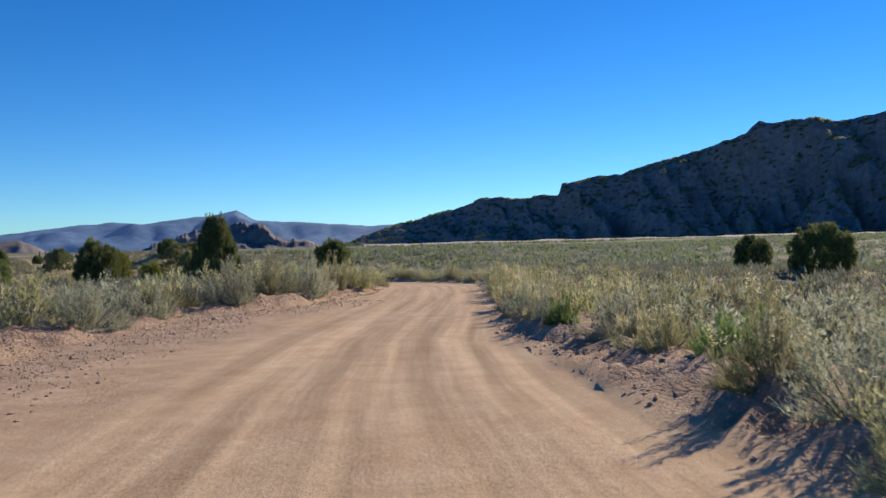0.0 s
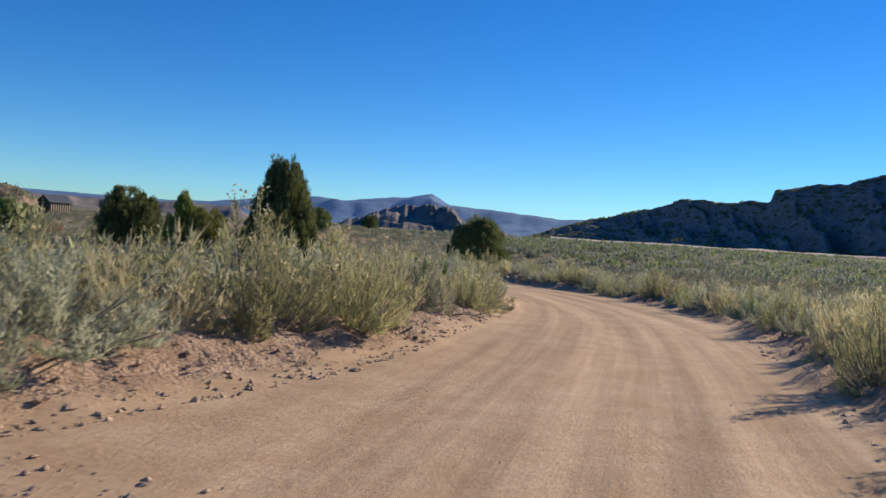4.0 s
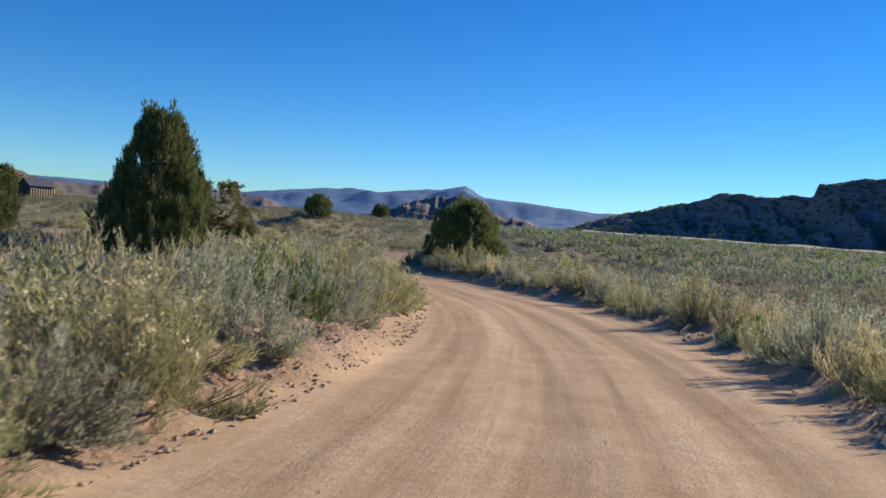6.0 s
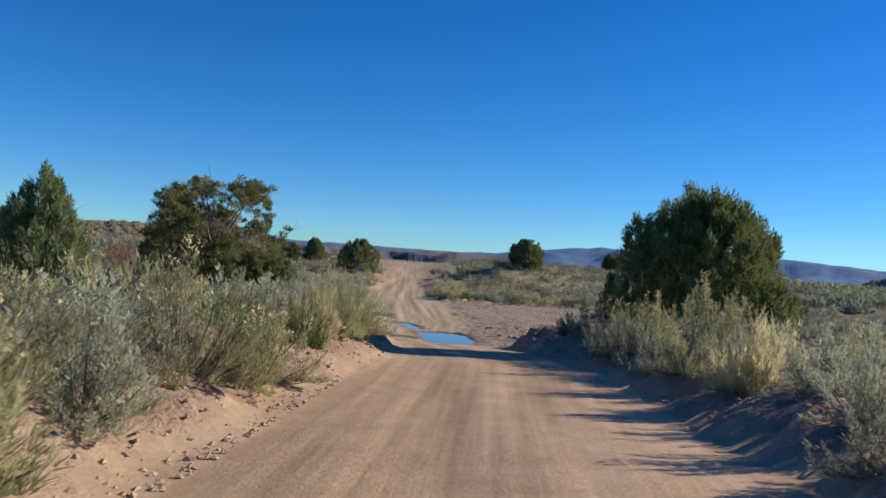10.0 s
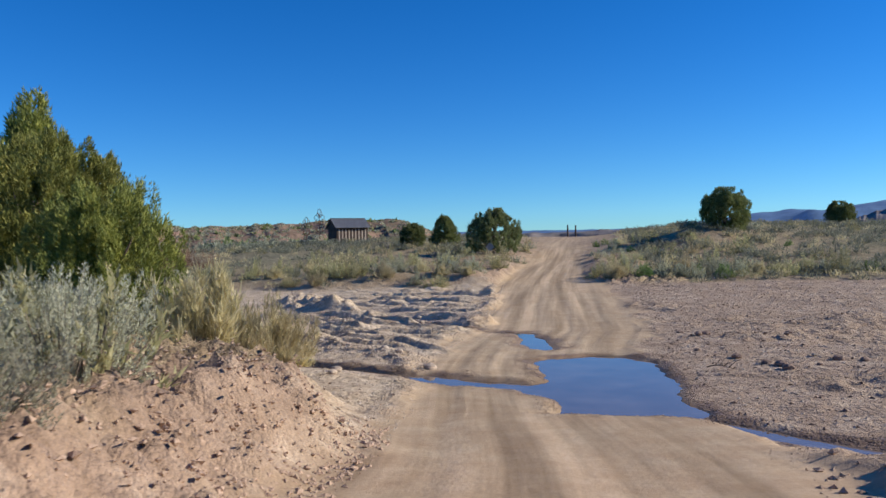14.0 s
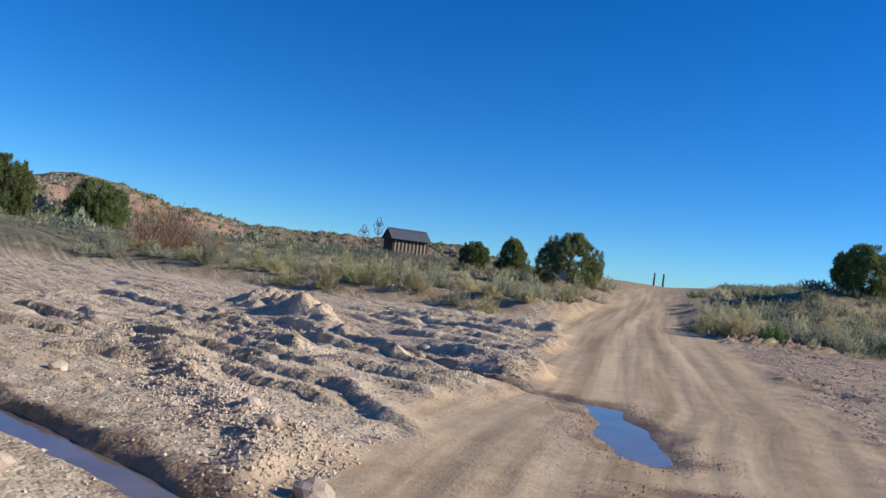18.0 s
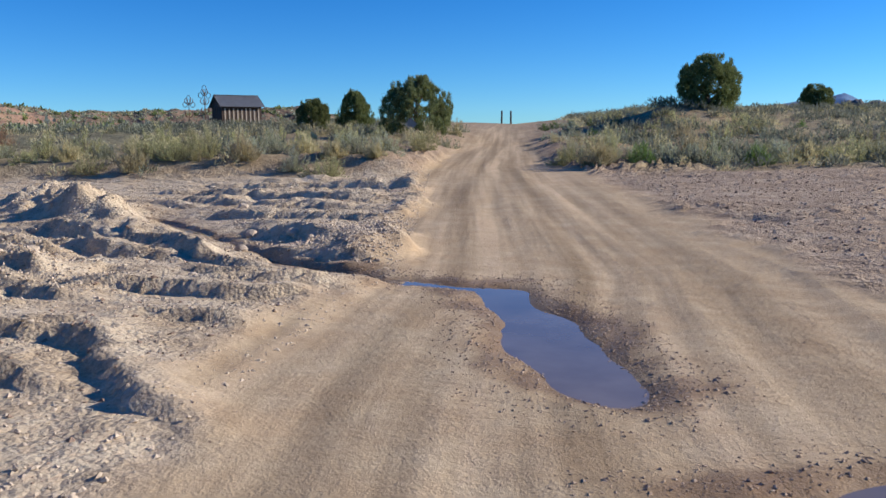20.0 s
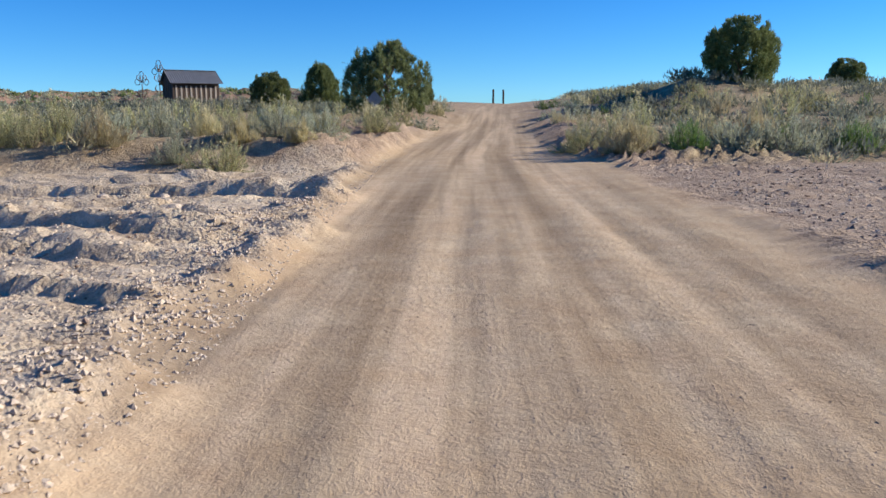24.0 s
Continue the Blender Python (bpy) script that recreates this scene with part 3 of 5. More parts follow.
def dome(rng, n, r, h, lobes=11):
    """Tips of a brush plant, gathered in rounded lobes with clefts between them."""
    a = np.arange(lobes) * 2.4 + rng.uniform(-0.5, 0.5, lobes)
    e = np.arcsin(np.clip((np.arange(lobes) + 0.6) / lobes + rng.uniform(-0.08, 0.08, lobes), 0.04, 0.99))
    mid = np.stack([np.cos(a) * np.cos(e), np.sin(a) * np.cos(e), np.sin(e)], 1)
    swell = rng.uniform(0.78, 1.12, lobes)
    pick = rng.integers(0, lobes, n)
    d = mid[pick] + rng.normal(0, 0.25, (n, 3))
    d[:, 2] = np.abs(d[:, 2])
    d /= np.linalg.norm(d, axis=1)[:, None]
    dip = 1 - (d * mid[pick]).sum(1)
    k = swell[pick] * np.clip(1.04 - 5.0 * dip, 0.42, 1.05) * rng.uniform(0.86, 1.05, n)
    tips = d * k[:, None] * [r, r, h]
    tips[:, 2] = np.maximum(tips[:, 2], 0.05)
    return tips


def bush(seed, r, h, leaf, twig, sprays, per, long, wide, heads=0, upright=0.5, tint=None, plump=0.15):
    """One brush plant at the origin: an Empty with brushwood, foliage and, in bloom, seed heads."""
    rng = np.random.default_rng(seed)
    top = new("bush")
    tips = dome(rng, sprays, r, h)
    foot = np.stack([tips[:, 0] * 0.3 * rng.uniform(0.2, 1, sprays), tips[:, 1] * 0.3, np.full(sprays, -0.06)], 1)
    v, f = stems(rng, foot, tips, rng.uniform(0.003, 0.008, sprays))
    tagged(obj("brushwood", v.tolist(), f, twig, top), kind="stuff")
    d = tips - foot
    far = np.linalg.norm(d, axis=1)[:, None, None]
    puff = rng.normal(size=(sprays, per, 3))
    puff /= np.linalg.norm(puff, axis=2)[..., None] + 1e-9
    down = rng.uniform(0, 1, (sprays, per, 1))
    rise = d / far[:, 0] * 0.7 + [0, 0, 0.45]
    size = rng.uniform(0.7, 1.3, (sprays, 1, 1)) * plump * (0.6 + 0.5 * r)
    at = tips[:, None] - rise[:, None] * down * size * 2.6 + puff * size * (0.22 + 0.42 * down * (1.25 - down)) * rng.uniform(0.2, 1.0, (sprays, per, 1))
    at[..., 2] = np.maximum(at[..., 2], 0.0)
    ah = d[:, None] / far * 0.6 + puff * 0.7 + rng.normal(0, 0.25, (sprays, per, 3))
    ah[..., 2] += upright
    n = sprays * per
    v, f = leaves(rng, at.reshape(-1, 3), ah.reshape(-1, 3), rng.uniform(0.6, 1.3, n) * long, rng.uniform(0.7, 1.2, n) * wide)
    tagged(obj("foliage", v.tolist(), f.tolist(), leaf, top), kind="stuff")
    if heads:
        pick = tips[rng.choice(sprays, heads, replace=True)]
        pick = pick[pick[:, 2] > h * 0.35] + rng.normal(0, 0.03, (int((pick[:, 2] > h * 0.35).sum()), 3))
        c = np.repeat(pick, 7, 0) + rng.normal(0, 0.022, (len(pick) * 7, 3)) + [0, 0, 0.05]
        v, f = leaves(rng, c, rng.normal(0, 0.8, c.shape) + [0, 0, 0.8], rng.uniform(0.022, 0.04, len(c)), rng.uniform(0.016, 0.028, len(c)))
        tagged(obj("bloom", v.tolist(), f.tolist(), tint or BLOOM, top), kind="stuff")
    return top


# ---- hills and far country ----
def ridge(name, eye, crest, reach, depth, base, material, label, n=420, rows=26, gully=0.25, cliff=0.0, rough=0.04, seed=0, freq=1.0):
    """A range of hills: crest rows of (bearing to the left in degrees, height angle), reach rows of (bearing, metres)."""
    a0, a1 = crest[0][0], crest[-1][0]
    az = np.linspace(a0, a1, n)
    el = table(az, *sorted(crest)) + rough * fbm(az * 1.1 * freq, az * 0, seed, 5, 0.55)
    D = table(az, *sorted(reach))
    top = eye[2] + D * np.tan(np.radians(el))
    verts = np.zeros((rows + 4, n, 3))
    arc = np.cumsum(np.concatenate([[0], np.radians(np.abs(np.diff(az))) * D[1:]]))
    for i in range(rows + 4):
        t = i / (rows - 1)
        back = max(0, t - 1)
        t = min(t, 1)
        g = np.abs(fbm(arc / (depth * 0.30) + 0.6 * t, np.full(n, t * 1.3), seed + 3, 4, 0.55))
        prof = (1 - cliff) * t ** 1.05 + cliff * smooth(0.62, 0.72, t + 0.06 * fbm(arc / (depth * 0.2), az * 0, seed + 5, 3))
        zz = base + (top - base) * prof - gully * (top - base) * g * 4 * t * (1 - t)
        zz = zz + 0.05 * (top - base) * fbm(arc / (depth * 0.07), np.full(n, t * 9.0), seed + 9, 3) * 4 * t * (1 - t)
        zz = zz - back * (top - base) * 1.2
        d = D - depth * (1 - t) + depth * 1.6 * back + depth * 0.10 * fbm(arc / (depth * 0.35), np.full(n, t * 2.0), seed + 7, 3)
        verts[i, :, 0] = eye[0] - np.sin(np.radians(az)) * d
        verts[i, :, 1] = eye[1] + np.cos(np.radians(az)) * d
        verts[i, :, 2] = zz
    verts[0, :, 2] = base - 6
    q = np.arange((rows + 3) * (n - 1))
    r, c = q // (n - 1), q % (n - 1)
    a = r * n + c
    ob = obj(name, verts.reshape(-1, 3).tolist(), np.stack([a, a + 1, a + n + 1, a + n], 1).tolist(), material, even=True)
    tagged(ob, label, "hill", kind="structure")
    return verts


def clumps(name, pts, size, leaf, label, n=12, long=0.55, wide=0.42, seed=0, squash=0.8, category="shrubs"):
    """Many far plants as one mesh: each a tuft of leaf blades round its point."""
    rng = np.random.default_rng(seed)
    pts, size = np.asarray(pts), np.asarray(size)
    m = len(pts)
    d = rng.normal(size=(m, n, 3))
    d /= np.linalg.norm(d, axis=2)[..., None]
    d[..., 2] = np.abs(d[..., 2])
    bulge = 1 + 0.22 * np.sin(5 * np.arctan2(d[..., 1], d[..., 0]) + rng.uniform(0, 6, (m, 1))) * np.sin(6 * d[..., 2] + rng.uniform(0, 6, (m, 1)))
    off = d * rng.uniform(0.22, 0.5, (m, n, 1)) * bulge[..., None] * [1, 1, squash]
    at = pts[:, None] + off * size[:, None, None]
    ah = d * 0.7 + [0, 0, 0.7] + rng.normal(0, 0.3, (m, n, 3))
    sz = np.repeat(size, n) * rng.uniform(0.7, 1.2, m * n)
    v, f = leaves(rng, at.reshape(-1, 3), ah.reshape(-1, 3), sz * long, sz * wide)
    return tagged(obj(name, v.tolist(), f.tolist(), leaf), label, category, kind="stuff")


# Red rock greyed towards purple: haze over the shaded hill put into the colour.
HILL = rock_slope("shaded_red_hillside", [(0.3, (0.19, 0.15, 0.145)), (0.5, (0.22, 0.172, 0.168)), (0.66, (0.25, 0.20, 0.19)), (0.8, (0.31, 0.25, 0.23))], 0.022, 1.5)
REDHILL = rock_slope("red_clay_hillside", [(0.3, (0.14, 0.115, 0.08)), (0.5, (0.235, 0.16, 0.115)), (0.7, (0.34, 0.215, 0.155))], 0.05, 1.0)
# The mesas' blue is distance haze put into the rock colour.
MESA = rock_slope("haze_blue_mesa", [(0.3, (0.045, 0.085, 0.155)), (0.55, (0.075, 0.125, 0.21)), (0.75, (0.12, 0.18, 0.28))], 0.004, 3.0)
# Faint blue emission adds more haze; the mesas are no light source.
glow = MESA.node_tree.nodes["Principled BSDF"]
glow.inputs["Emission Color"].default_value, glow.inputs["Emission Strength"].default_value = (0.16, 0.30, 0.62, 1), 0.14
# Banded rock; its dark stops lean blue, distance haze put into the colour.
BUTTE = rock_slope("pale_banded_cliff", [(0.3, (0.10, 0.10, 0.11)), (0.5, (0.16, 0.145, 0.14)), (0.65, (0.25, 0.21, 0.19)), (0.8, (0.42, 0.37, 0.33))], 0.012, 3.0)

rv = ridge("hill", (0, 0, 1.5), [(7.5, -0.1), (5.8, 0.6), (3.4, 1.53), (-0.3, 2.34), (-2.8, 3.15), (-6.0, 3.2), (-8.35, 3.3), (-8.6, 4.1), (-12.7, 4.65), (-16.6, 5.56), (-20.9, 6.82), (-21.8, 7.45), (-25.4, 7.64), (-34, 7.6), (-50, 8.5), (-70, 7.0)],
           [(-70, 950), (-29, 980), (-8.6, 1160), (0, 1400), (7.5, 1700)], 235, 0.5, HILL, "long steep juniper-dotted red rock hill with haze in its colour", 900, 48, 0.5, 0.06, 0.09, 11)
rl = ridge("hill", (-26, 94, -1.8), [(120, 4.5), (95, 3.4), (85, 3.2), (79.9, 3.3), (77.5, 3.95), (75.1, 3.9), (70.4, 2.75), (65.0, 2.1), (56.4, 2.4), (49.5, 2.45), (47.5, 1.6), (45.5, 0.9), (44, 0.2)],
           [(44, 260), (49, 205), (60, 190), (75, 160), (95, 150), (120, 150)], 46, -1.2, REDHILL, "low red clay hill dotted with dark brush", 520, 26, 0.30, 0.15, 0.10, 23)
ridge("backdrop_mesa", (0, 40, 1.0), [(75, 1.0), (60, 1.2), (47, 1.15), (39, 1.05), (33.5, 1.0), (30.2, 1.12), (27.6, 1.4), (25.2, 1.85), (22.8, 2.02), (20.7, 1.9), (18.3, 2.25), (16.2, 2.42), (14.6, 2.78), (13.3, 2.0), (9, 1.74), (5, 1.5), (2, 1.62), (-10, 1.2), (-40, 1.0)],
      [(-40, 3600), (75, 3600)], 1300, 2, MESA, "distant mesas along the horizon, blue haze painted in", 500, 22, 0.3, 0.35, 0.03, 31)
ridge("hill", (0, 40, 1.0), [(62, 1.25), (52, 1.1), (45, 0.85), (38, 0.80), (33.5, 0.92), (28.8, 0.88), (27.4, 0.25), (26.5, -0.1)],
      [(26, 1300), (62, 1300)], 320, 0, BUTTE, "dark distant tableland with a pale cliff end", 300, 20, 0.25, 0.5, 0.05, 37)
ridge("hill", (0, 0, 1.5), [(21, 0.1), (18.5, 0.9), (16.5, 1.55), (14.5, 1.75), (12.6, 1.8), (12.2, 1.2), (11.3, 0.7), (9.5, 0.5), (8.2, 0.1)],
      [(8, 820), (21, 900)], 170, 0, BUTTE, "rocky butte with pale and red ledges", 260, 22, 0.35, 0.35, 0.12, 41, 2.0)

rng = np.random.default_rng(5)
for verts, leaf, name, count, lo, hi in ((rv, FEATHER, "far_junipers", 5200, 3.0, 7.5), (rl, NEEDLE, "hill_junipers", 420, 0.9, 2.2), (rl, SAGE, "hill_brush", 5000, 0.7, 1.5)):
    rr, cc = rng.uniform(0, 1, count) ** 0.8 * (verts.shape[0] - 5), rng.integers(0, verts.shape[1], count)
    crest = rng.random(count) < 0.07
    rr = np.where(crest, verts.shape[0] - 6 - rng.integers(0, 2, count), np.minimum(rr, verts.shape[0] - 6)).astype(int)
    clumps(name, verts[rr, cc] - [0, 0, 0.3], rng.uniform(lo, hi, count), leaf, "dark junipers scattered over the hillside" if leaf is not SAGE else "grey brush on the slope", 16, 0.34, 0.34, seed=count)


# the pale embankment of a road at the foot of the long hill
az = np.radians(np.linspace(-72, 6, 220))
R = 450 + 5 * fbm(az * 9, az * 0, 61, 3)
rim = np.stack([-np.sin(az) * R, 30 + np.cos(az) * R], 1)
low = land(rim[:, 0], rim[:, 1])[0]
v = np.zeros((4, 220, 3))
for i, (back, up) in enumerate(((0, -2.0), (6, 0.7), (11, 1.5), (24, 1.7))):
    v[i] = np.stack([-np.sin(az) * (R + back), 30 + np.cos(az) * (R + back), low + up + 0.25 * fbm(az * 60, az * 0 + i, 62, 2)], 1)
q = np.arange(3 * 219)
a = q // 219 * 220 + q % 219
EARTH = plain("pale_embankment_earth", (0.52, 0.42, 0.32), 0.95, 0, 0.15, 0.25, 0.4)
tagged(obj("far_road", v.reshape(-1, 3).tolist(), np.stack([a, a + 1, a + 221, a + 220], 1).tolist(), EARTH, even=True), "pale earth road bank along the foot of the hill", "road", kind="structure")


rng = np.random.default_rng(71)
t = rng.uniform(-1.25, 0.1, 900)
r = 446 - 26 * rng.uniform(0, 1, 900) ** 1.6
p = np.stack([-np.sin(t) * r, 30 + np.cos(t) * r], 1)
clumps("bank_brush", np.column_stack([p, land(p[:, 0], p[:, 1])[0] - 0.1]), rng.uniform(1.2, 3.2, 900), FEATHER, "dark brush along the foot of the far road bank", 20, 0.28, 0.2, seed=72)


# ---- trees ----
def outline(u, shape):
    """How wide a tree is at the height u of its crown, both from 0 to 1."""
    if shape == "cone":
        return (1 - u ** 1.55) ** 0.78 * smooth(-0.25, 0.16, u)
    if shape == "blunt":
        return (1 - u ** 2.6) ** 0.7 * smooth(-0.35, 0.2, u)
    if shape == "round":
        return np.sqrt(np.clip(1 - (1.7 * u - 0.75) ** 2 / 1.02, 0.02, 1))
    return np.sqrt(np.clip(1 - ((u - 0.42) / 0.66) ** 2, 0.02, 1))


def crown_leaves(rng, h, r, shape, lobes, clump_n, per, low, size, long, wide, swell, pads):
    """Leaf sprays in clumps, the clumps in lobes that fill the tree's outline. Returns verts, faces and the lobes' middles."""
    u = np.empty(0)
    while len(u) < lobes:
        t = rng.uniform(0.02, 0.97, lobes)
        u = np.concatenate([u, t[rng.random(lobes) < outline(t, shape) ** 0.8 + 0.08]])[:lobes]
    a = np.arange(lobes) * 2.4 + rng.uniform(-0.6, 0.6, lobes)
    rho = r * swell * rng.uniform(0.7, 1.25, lobes) * (0.55 + 0.45 * outline(u, shape))
    R = np.maximum(r * outline(u, shape) - rho * 0.7, 0.02) * rng.uniform(0.25, 1.0, lobes) ** 0.4
    mid = np.stack([np.cos(a) * R, np.sin(a) * R, low + u * (h - low)], 1)
    body = rng.random(clump_n) < (0.22 if pads else 0.4)
    pick = rng.integers(0, lobes, clump_n)
    p = rng.normal(size=(clump_n, 3))
    p /= np.linalg.norm(p, axis=1)[:, None]
    p *= rng.uniform(0.15, 1, (clump_n, 1)) ** 0.4
    if pads:
        c = mid[pick] + p * rho[pick][:, None] * [1, 1, 0.62]
    else:
        p[:, :2] *= np.clip(1.05 - 0.55 * p[:, 2:], 0.3, 1.3)
        c = mid[pick] + p * rho[pick][:, None] * [0.85, 0.85, 1.35]
    t, b = rng.uniform(0, 0.9, clump_n), rng.uniform(0, 2 * math.pi, clump_n)
    R = r * outline(t, shape) * rng.uniform(0.15, 0.86, clump_n) ** 0.5
    c[body] = np.stack([np.cos(b) * R, np.sin(b) * R, low + t * (h - low)], 1)[body]
    c[:, 2] = np.clip(c[:, 2], low * 0.5, h * 1.02)
    s = size * rng.uniform(0.7, 1.3, clump_n)
    out = c * [1, 1, 0]
    out /= np.linalg.norm(out, axis=1)[:, None] + 1e-6
    q = rng.normal(size=(clump_n, per, 3))
    q = q / np.linalg.norm(q, axis=2)[..., None] * rng.uniform(0, 1, (clump_n, per, 1)) ** 0.5 * ([0.7, 0.7, 0.55] if pads else [0.45, 0.45, 1.0]) * s[:, None, None]
    at = c[:, None] + q
    ah = q / (s[:, None, None] + 1e-6) * 0.8 + out[:, None] * 0.45 + [0, 0, 0.6 if pads else 1.0] + rng.normal(0, 0.25, q.shape)
    n = clump_n * per
    v, f = leaves(rng, at.reshape(-1, 3), ah.reshape(-1, 3), rng.uniform(0.6, 1.3, n) * long, rng.uniform(0.6, 1.2, n) * wide)
    return v, f, mid


def tree(name, seed, h, r, shape, leaf, lobes=40, clump_n=400, per=60, low=0.1, size=0.26, long=0.13, wide=0.05, swell=0.3, pads=False, bare=0, lean=0.04, limbs=9):
    """A tree at the origin: trunk, limbs that reach into the lobes of the crown, bare twigs and the crown."""
    rng = np.random.default_rng(seed)
    top = new(name)
    pts = [(lean * h * t ** 2 + 0.05 * rng.normal(), 0.05 * rng.normal(), h * 0.86 * t - 0.15) for t in np.linspace(0, 1, 7)]
    v, f = tube([], [], pts, [0.038 * h * (1 - 0.85 * t) for t in np.linspace(0, 1, 7)], 8)
    obj("trunk", v, f, BARK, top, even=True)
    cv, cf, mid = crown_leaves(rng, h, r, shape, lobes, clump_n, per, low, size, long, wide, swell, pads)
    for i in range(limbs + bare):
        e = Vector(mid[i % len(mid)]) * (1.0 if i < limbs else 1.06) + Vector(rng.normal(0, 0.05, 3))
        t = min(max(e.z / h * 0.62, 0.06), 0.8)
        o = Vector((lean * h * t ** 2, 0, h * 0.86 * t))
        sag = Vector((0, 0, -0.10 * (e - o).length))
        ks = (0, 0.3, 0.6, 0.85, 1.0)
        q = [o.lerp(e, k) + sag * 4 * k * (1 - k) + Vector(rng.normal(0, 0.05, 3)) * k for k in ks]
        v, f = tube([], [], q, [0.016 * h * (1 - 0.85 * k) * (1 - 0.5 * t) + 0.005 for k in ks], 5)
        for _ in range(7 if bare else 0):
            b = q[rng.integers(1, 5)]
            w = b + Vector(rng.normal(0, 0.26, 3)) + (e - o).normalized() * 0.25 + Vector((0, 0, 0.12))
            tube(v, f, [b, (b + w) / 2 + Vector(rng.normal(0, 0.04, 3)), w], [0.014, 0.009, 0.004], 4)
        obj("limb", v, f, BARK if i < limbs else TWIG, top, even=True)
    obj("crown", cv.tolist(), cf.tolist(), leaf, top)
    return top


def put(kind, x, y, turn=0.0, scale=1.0, sink=0.05, tall=1.0):
    """A copy of a plant, standing on the ground."""
    m = Matrix.Translation((x, y, height(x, y) - sink)) @ pose(0, 0, 0, 0, 0, turn) @ Matrix.Diagonal((scale, scale, scale * tall, 1))
    c = copy_thing(kind, Matrix())
    c.matrix_basis = m
    return c


JUNIPERS = [tree("juniper_tree", 1, 4.3, 2.5, "cone", NEEDLE, 90, 950, 80, 0.08, 0.30, 0.12, 0.045, 0.24),
            tree("juniper_tree", 2, 4.0, 2.15, "round", NEEDLE, 80, 900, 60, 0.06, 0.32, 0.14, 0.06, 0.27),
            tree("juniper_tree", 3, 4.6, 2.0, "cone", SUNLIT, 46, 620, 120, 0.1, 0.30, 0.10, 0.034, 0.30),
            tree("pinyon_tree", 4, 4.0, 2.5, "spread", PINE, 60, 560, 80, 0.35, 0.22, 0.10, 0.034, 0.22, True, 22, 0.08, 12),
            tree("juniper_tree", 5, 3.4, 2.4, "blunt", FEATHER, 20, 420, 90, 0.15, 0.26, 0.17, 0.04, 0.33, False, 8, 0.1),
            tree("juniper_tree", 6, 3.9, 2.1, "round", SUNLIT, 42, 620, 120, 0.1, 0.30, 0.10, 0.034, 0.31),
            tree("juniper_tree", 7, 4.2, 2.95, "blunt", NEEDLE, 100, 1150, 80, 0.06, 0.30, 0.12, 0.045, 0.22),
            tree("juniper_tree", 8, 3.6, 1.7, "cone", FEATHER, 34, 330, 90, 0.1, 0.28, 0.13, 0.04, 0.26, False, 5)]
CONE, ROUND, SLIM, PINYON, OPEN, SUNNY, BLUNT, RAGGED = JUNIPERS
FOREST = [  # kind, x, y, turn, scale, tallness, label
    (BLUNT, -12.1, 87.6, 0, 0.96, 1.0, "dense dark green juniper tree with twin tips beside the road"),
    (CONE, -19.1, 67.0, 130, 1.02, 1.36, "tall pointed dark juniper tree behind roadside brush"),
    (ROUND, -29.8, 68.8, 40, 0.95, 0.95, "rounded dark juniper tree standing in sagebrush"),
    (PINYON, -27.4, 84.1, 200, 1.08, 1.02, "open pinyon tree with bare grey branches"),
    (RAGGED, -24.5, 76.4, 80, 0.85, 1.05, "small ragged juniper tree among brush"),
    (SLIM, -41.0, 92.9, 20, 1.2, 1.0, "tall yellow-green juniper tree in full sun"),
    (SUNNY, -38.2, 92.4, 250, 1.1, 0.95, "yellow-green juniper tree in full sun"),
    (SUNNY, -33.6, 91.9, 150, 0.78, 0.95, "low round juniper tree above the bank"),
    (OPEN, -66.6, 138.2, 10, 1.24, 0.84, "spreading feathery juniper tree beside the road sign"),
    (CONE, -81.4, 146.4, 60, 0.8, 1.0, "dense pointed juniper tree near the shed"),
    (ROUND, -81.2, 141.6, 300, 0.70, 0.85, "small round juniper tree near the shed"),
    (ROUND, -53.0, 154.2, 95, 1.1, 0.80, "lone round dark juniper tree on a mound"),
    (ROUND, -56.0, 190.0, 15, 0.9, 0.8, "juniper tree far off on the flat"),
    (ROUND, -104.0, 115.3, 70, 1.4, 0.75, "broad juniper tree at the foot of the hill"),
    (ROUND, -78.6, 154.6, 33, 0.5, 0.8, "small juniper tree by the road's crest"),
    (ROUND, -95.0, 106.0, 120, 1.1, 1.0, "juniper tree at the foot of the hill"),
    (ROUND, 26.4, 68.0, 10, 0.80, 0.9, "dark juniper tree in the sage flat"),
    (ROUND, 19.3, 40.6, 220, 0.82, 0.8, "dark juniper tree in the sage flat"),
    (ROUND, -41.0, 100.0 - 28, 60, 0.9, 0.8, "juniper tree in the sagebrush"),
    (ROUND, -25.5, 84.6, 60, 0.55, 0.8, "small dark juniper beside the pinyon"),
]
for kind, x, y, turn, scale, tall, label in FOREST:
    tagged(put(kind, x, y, turn, scale, 0.1, tall), label, "tree")


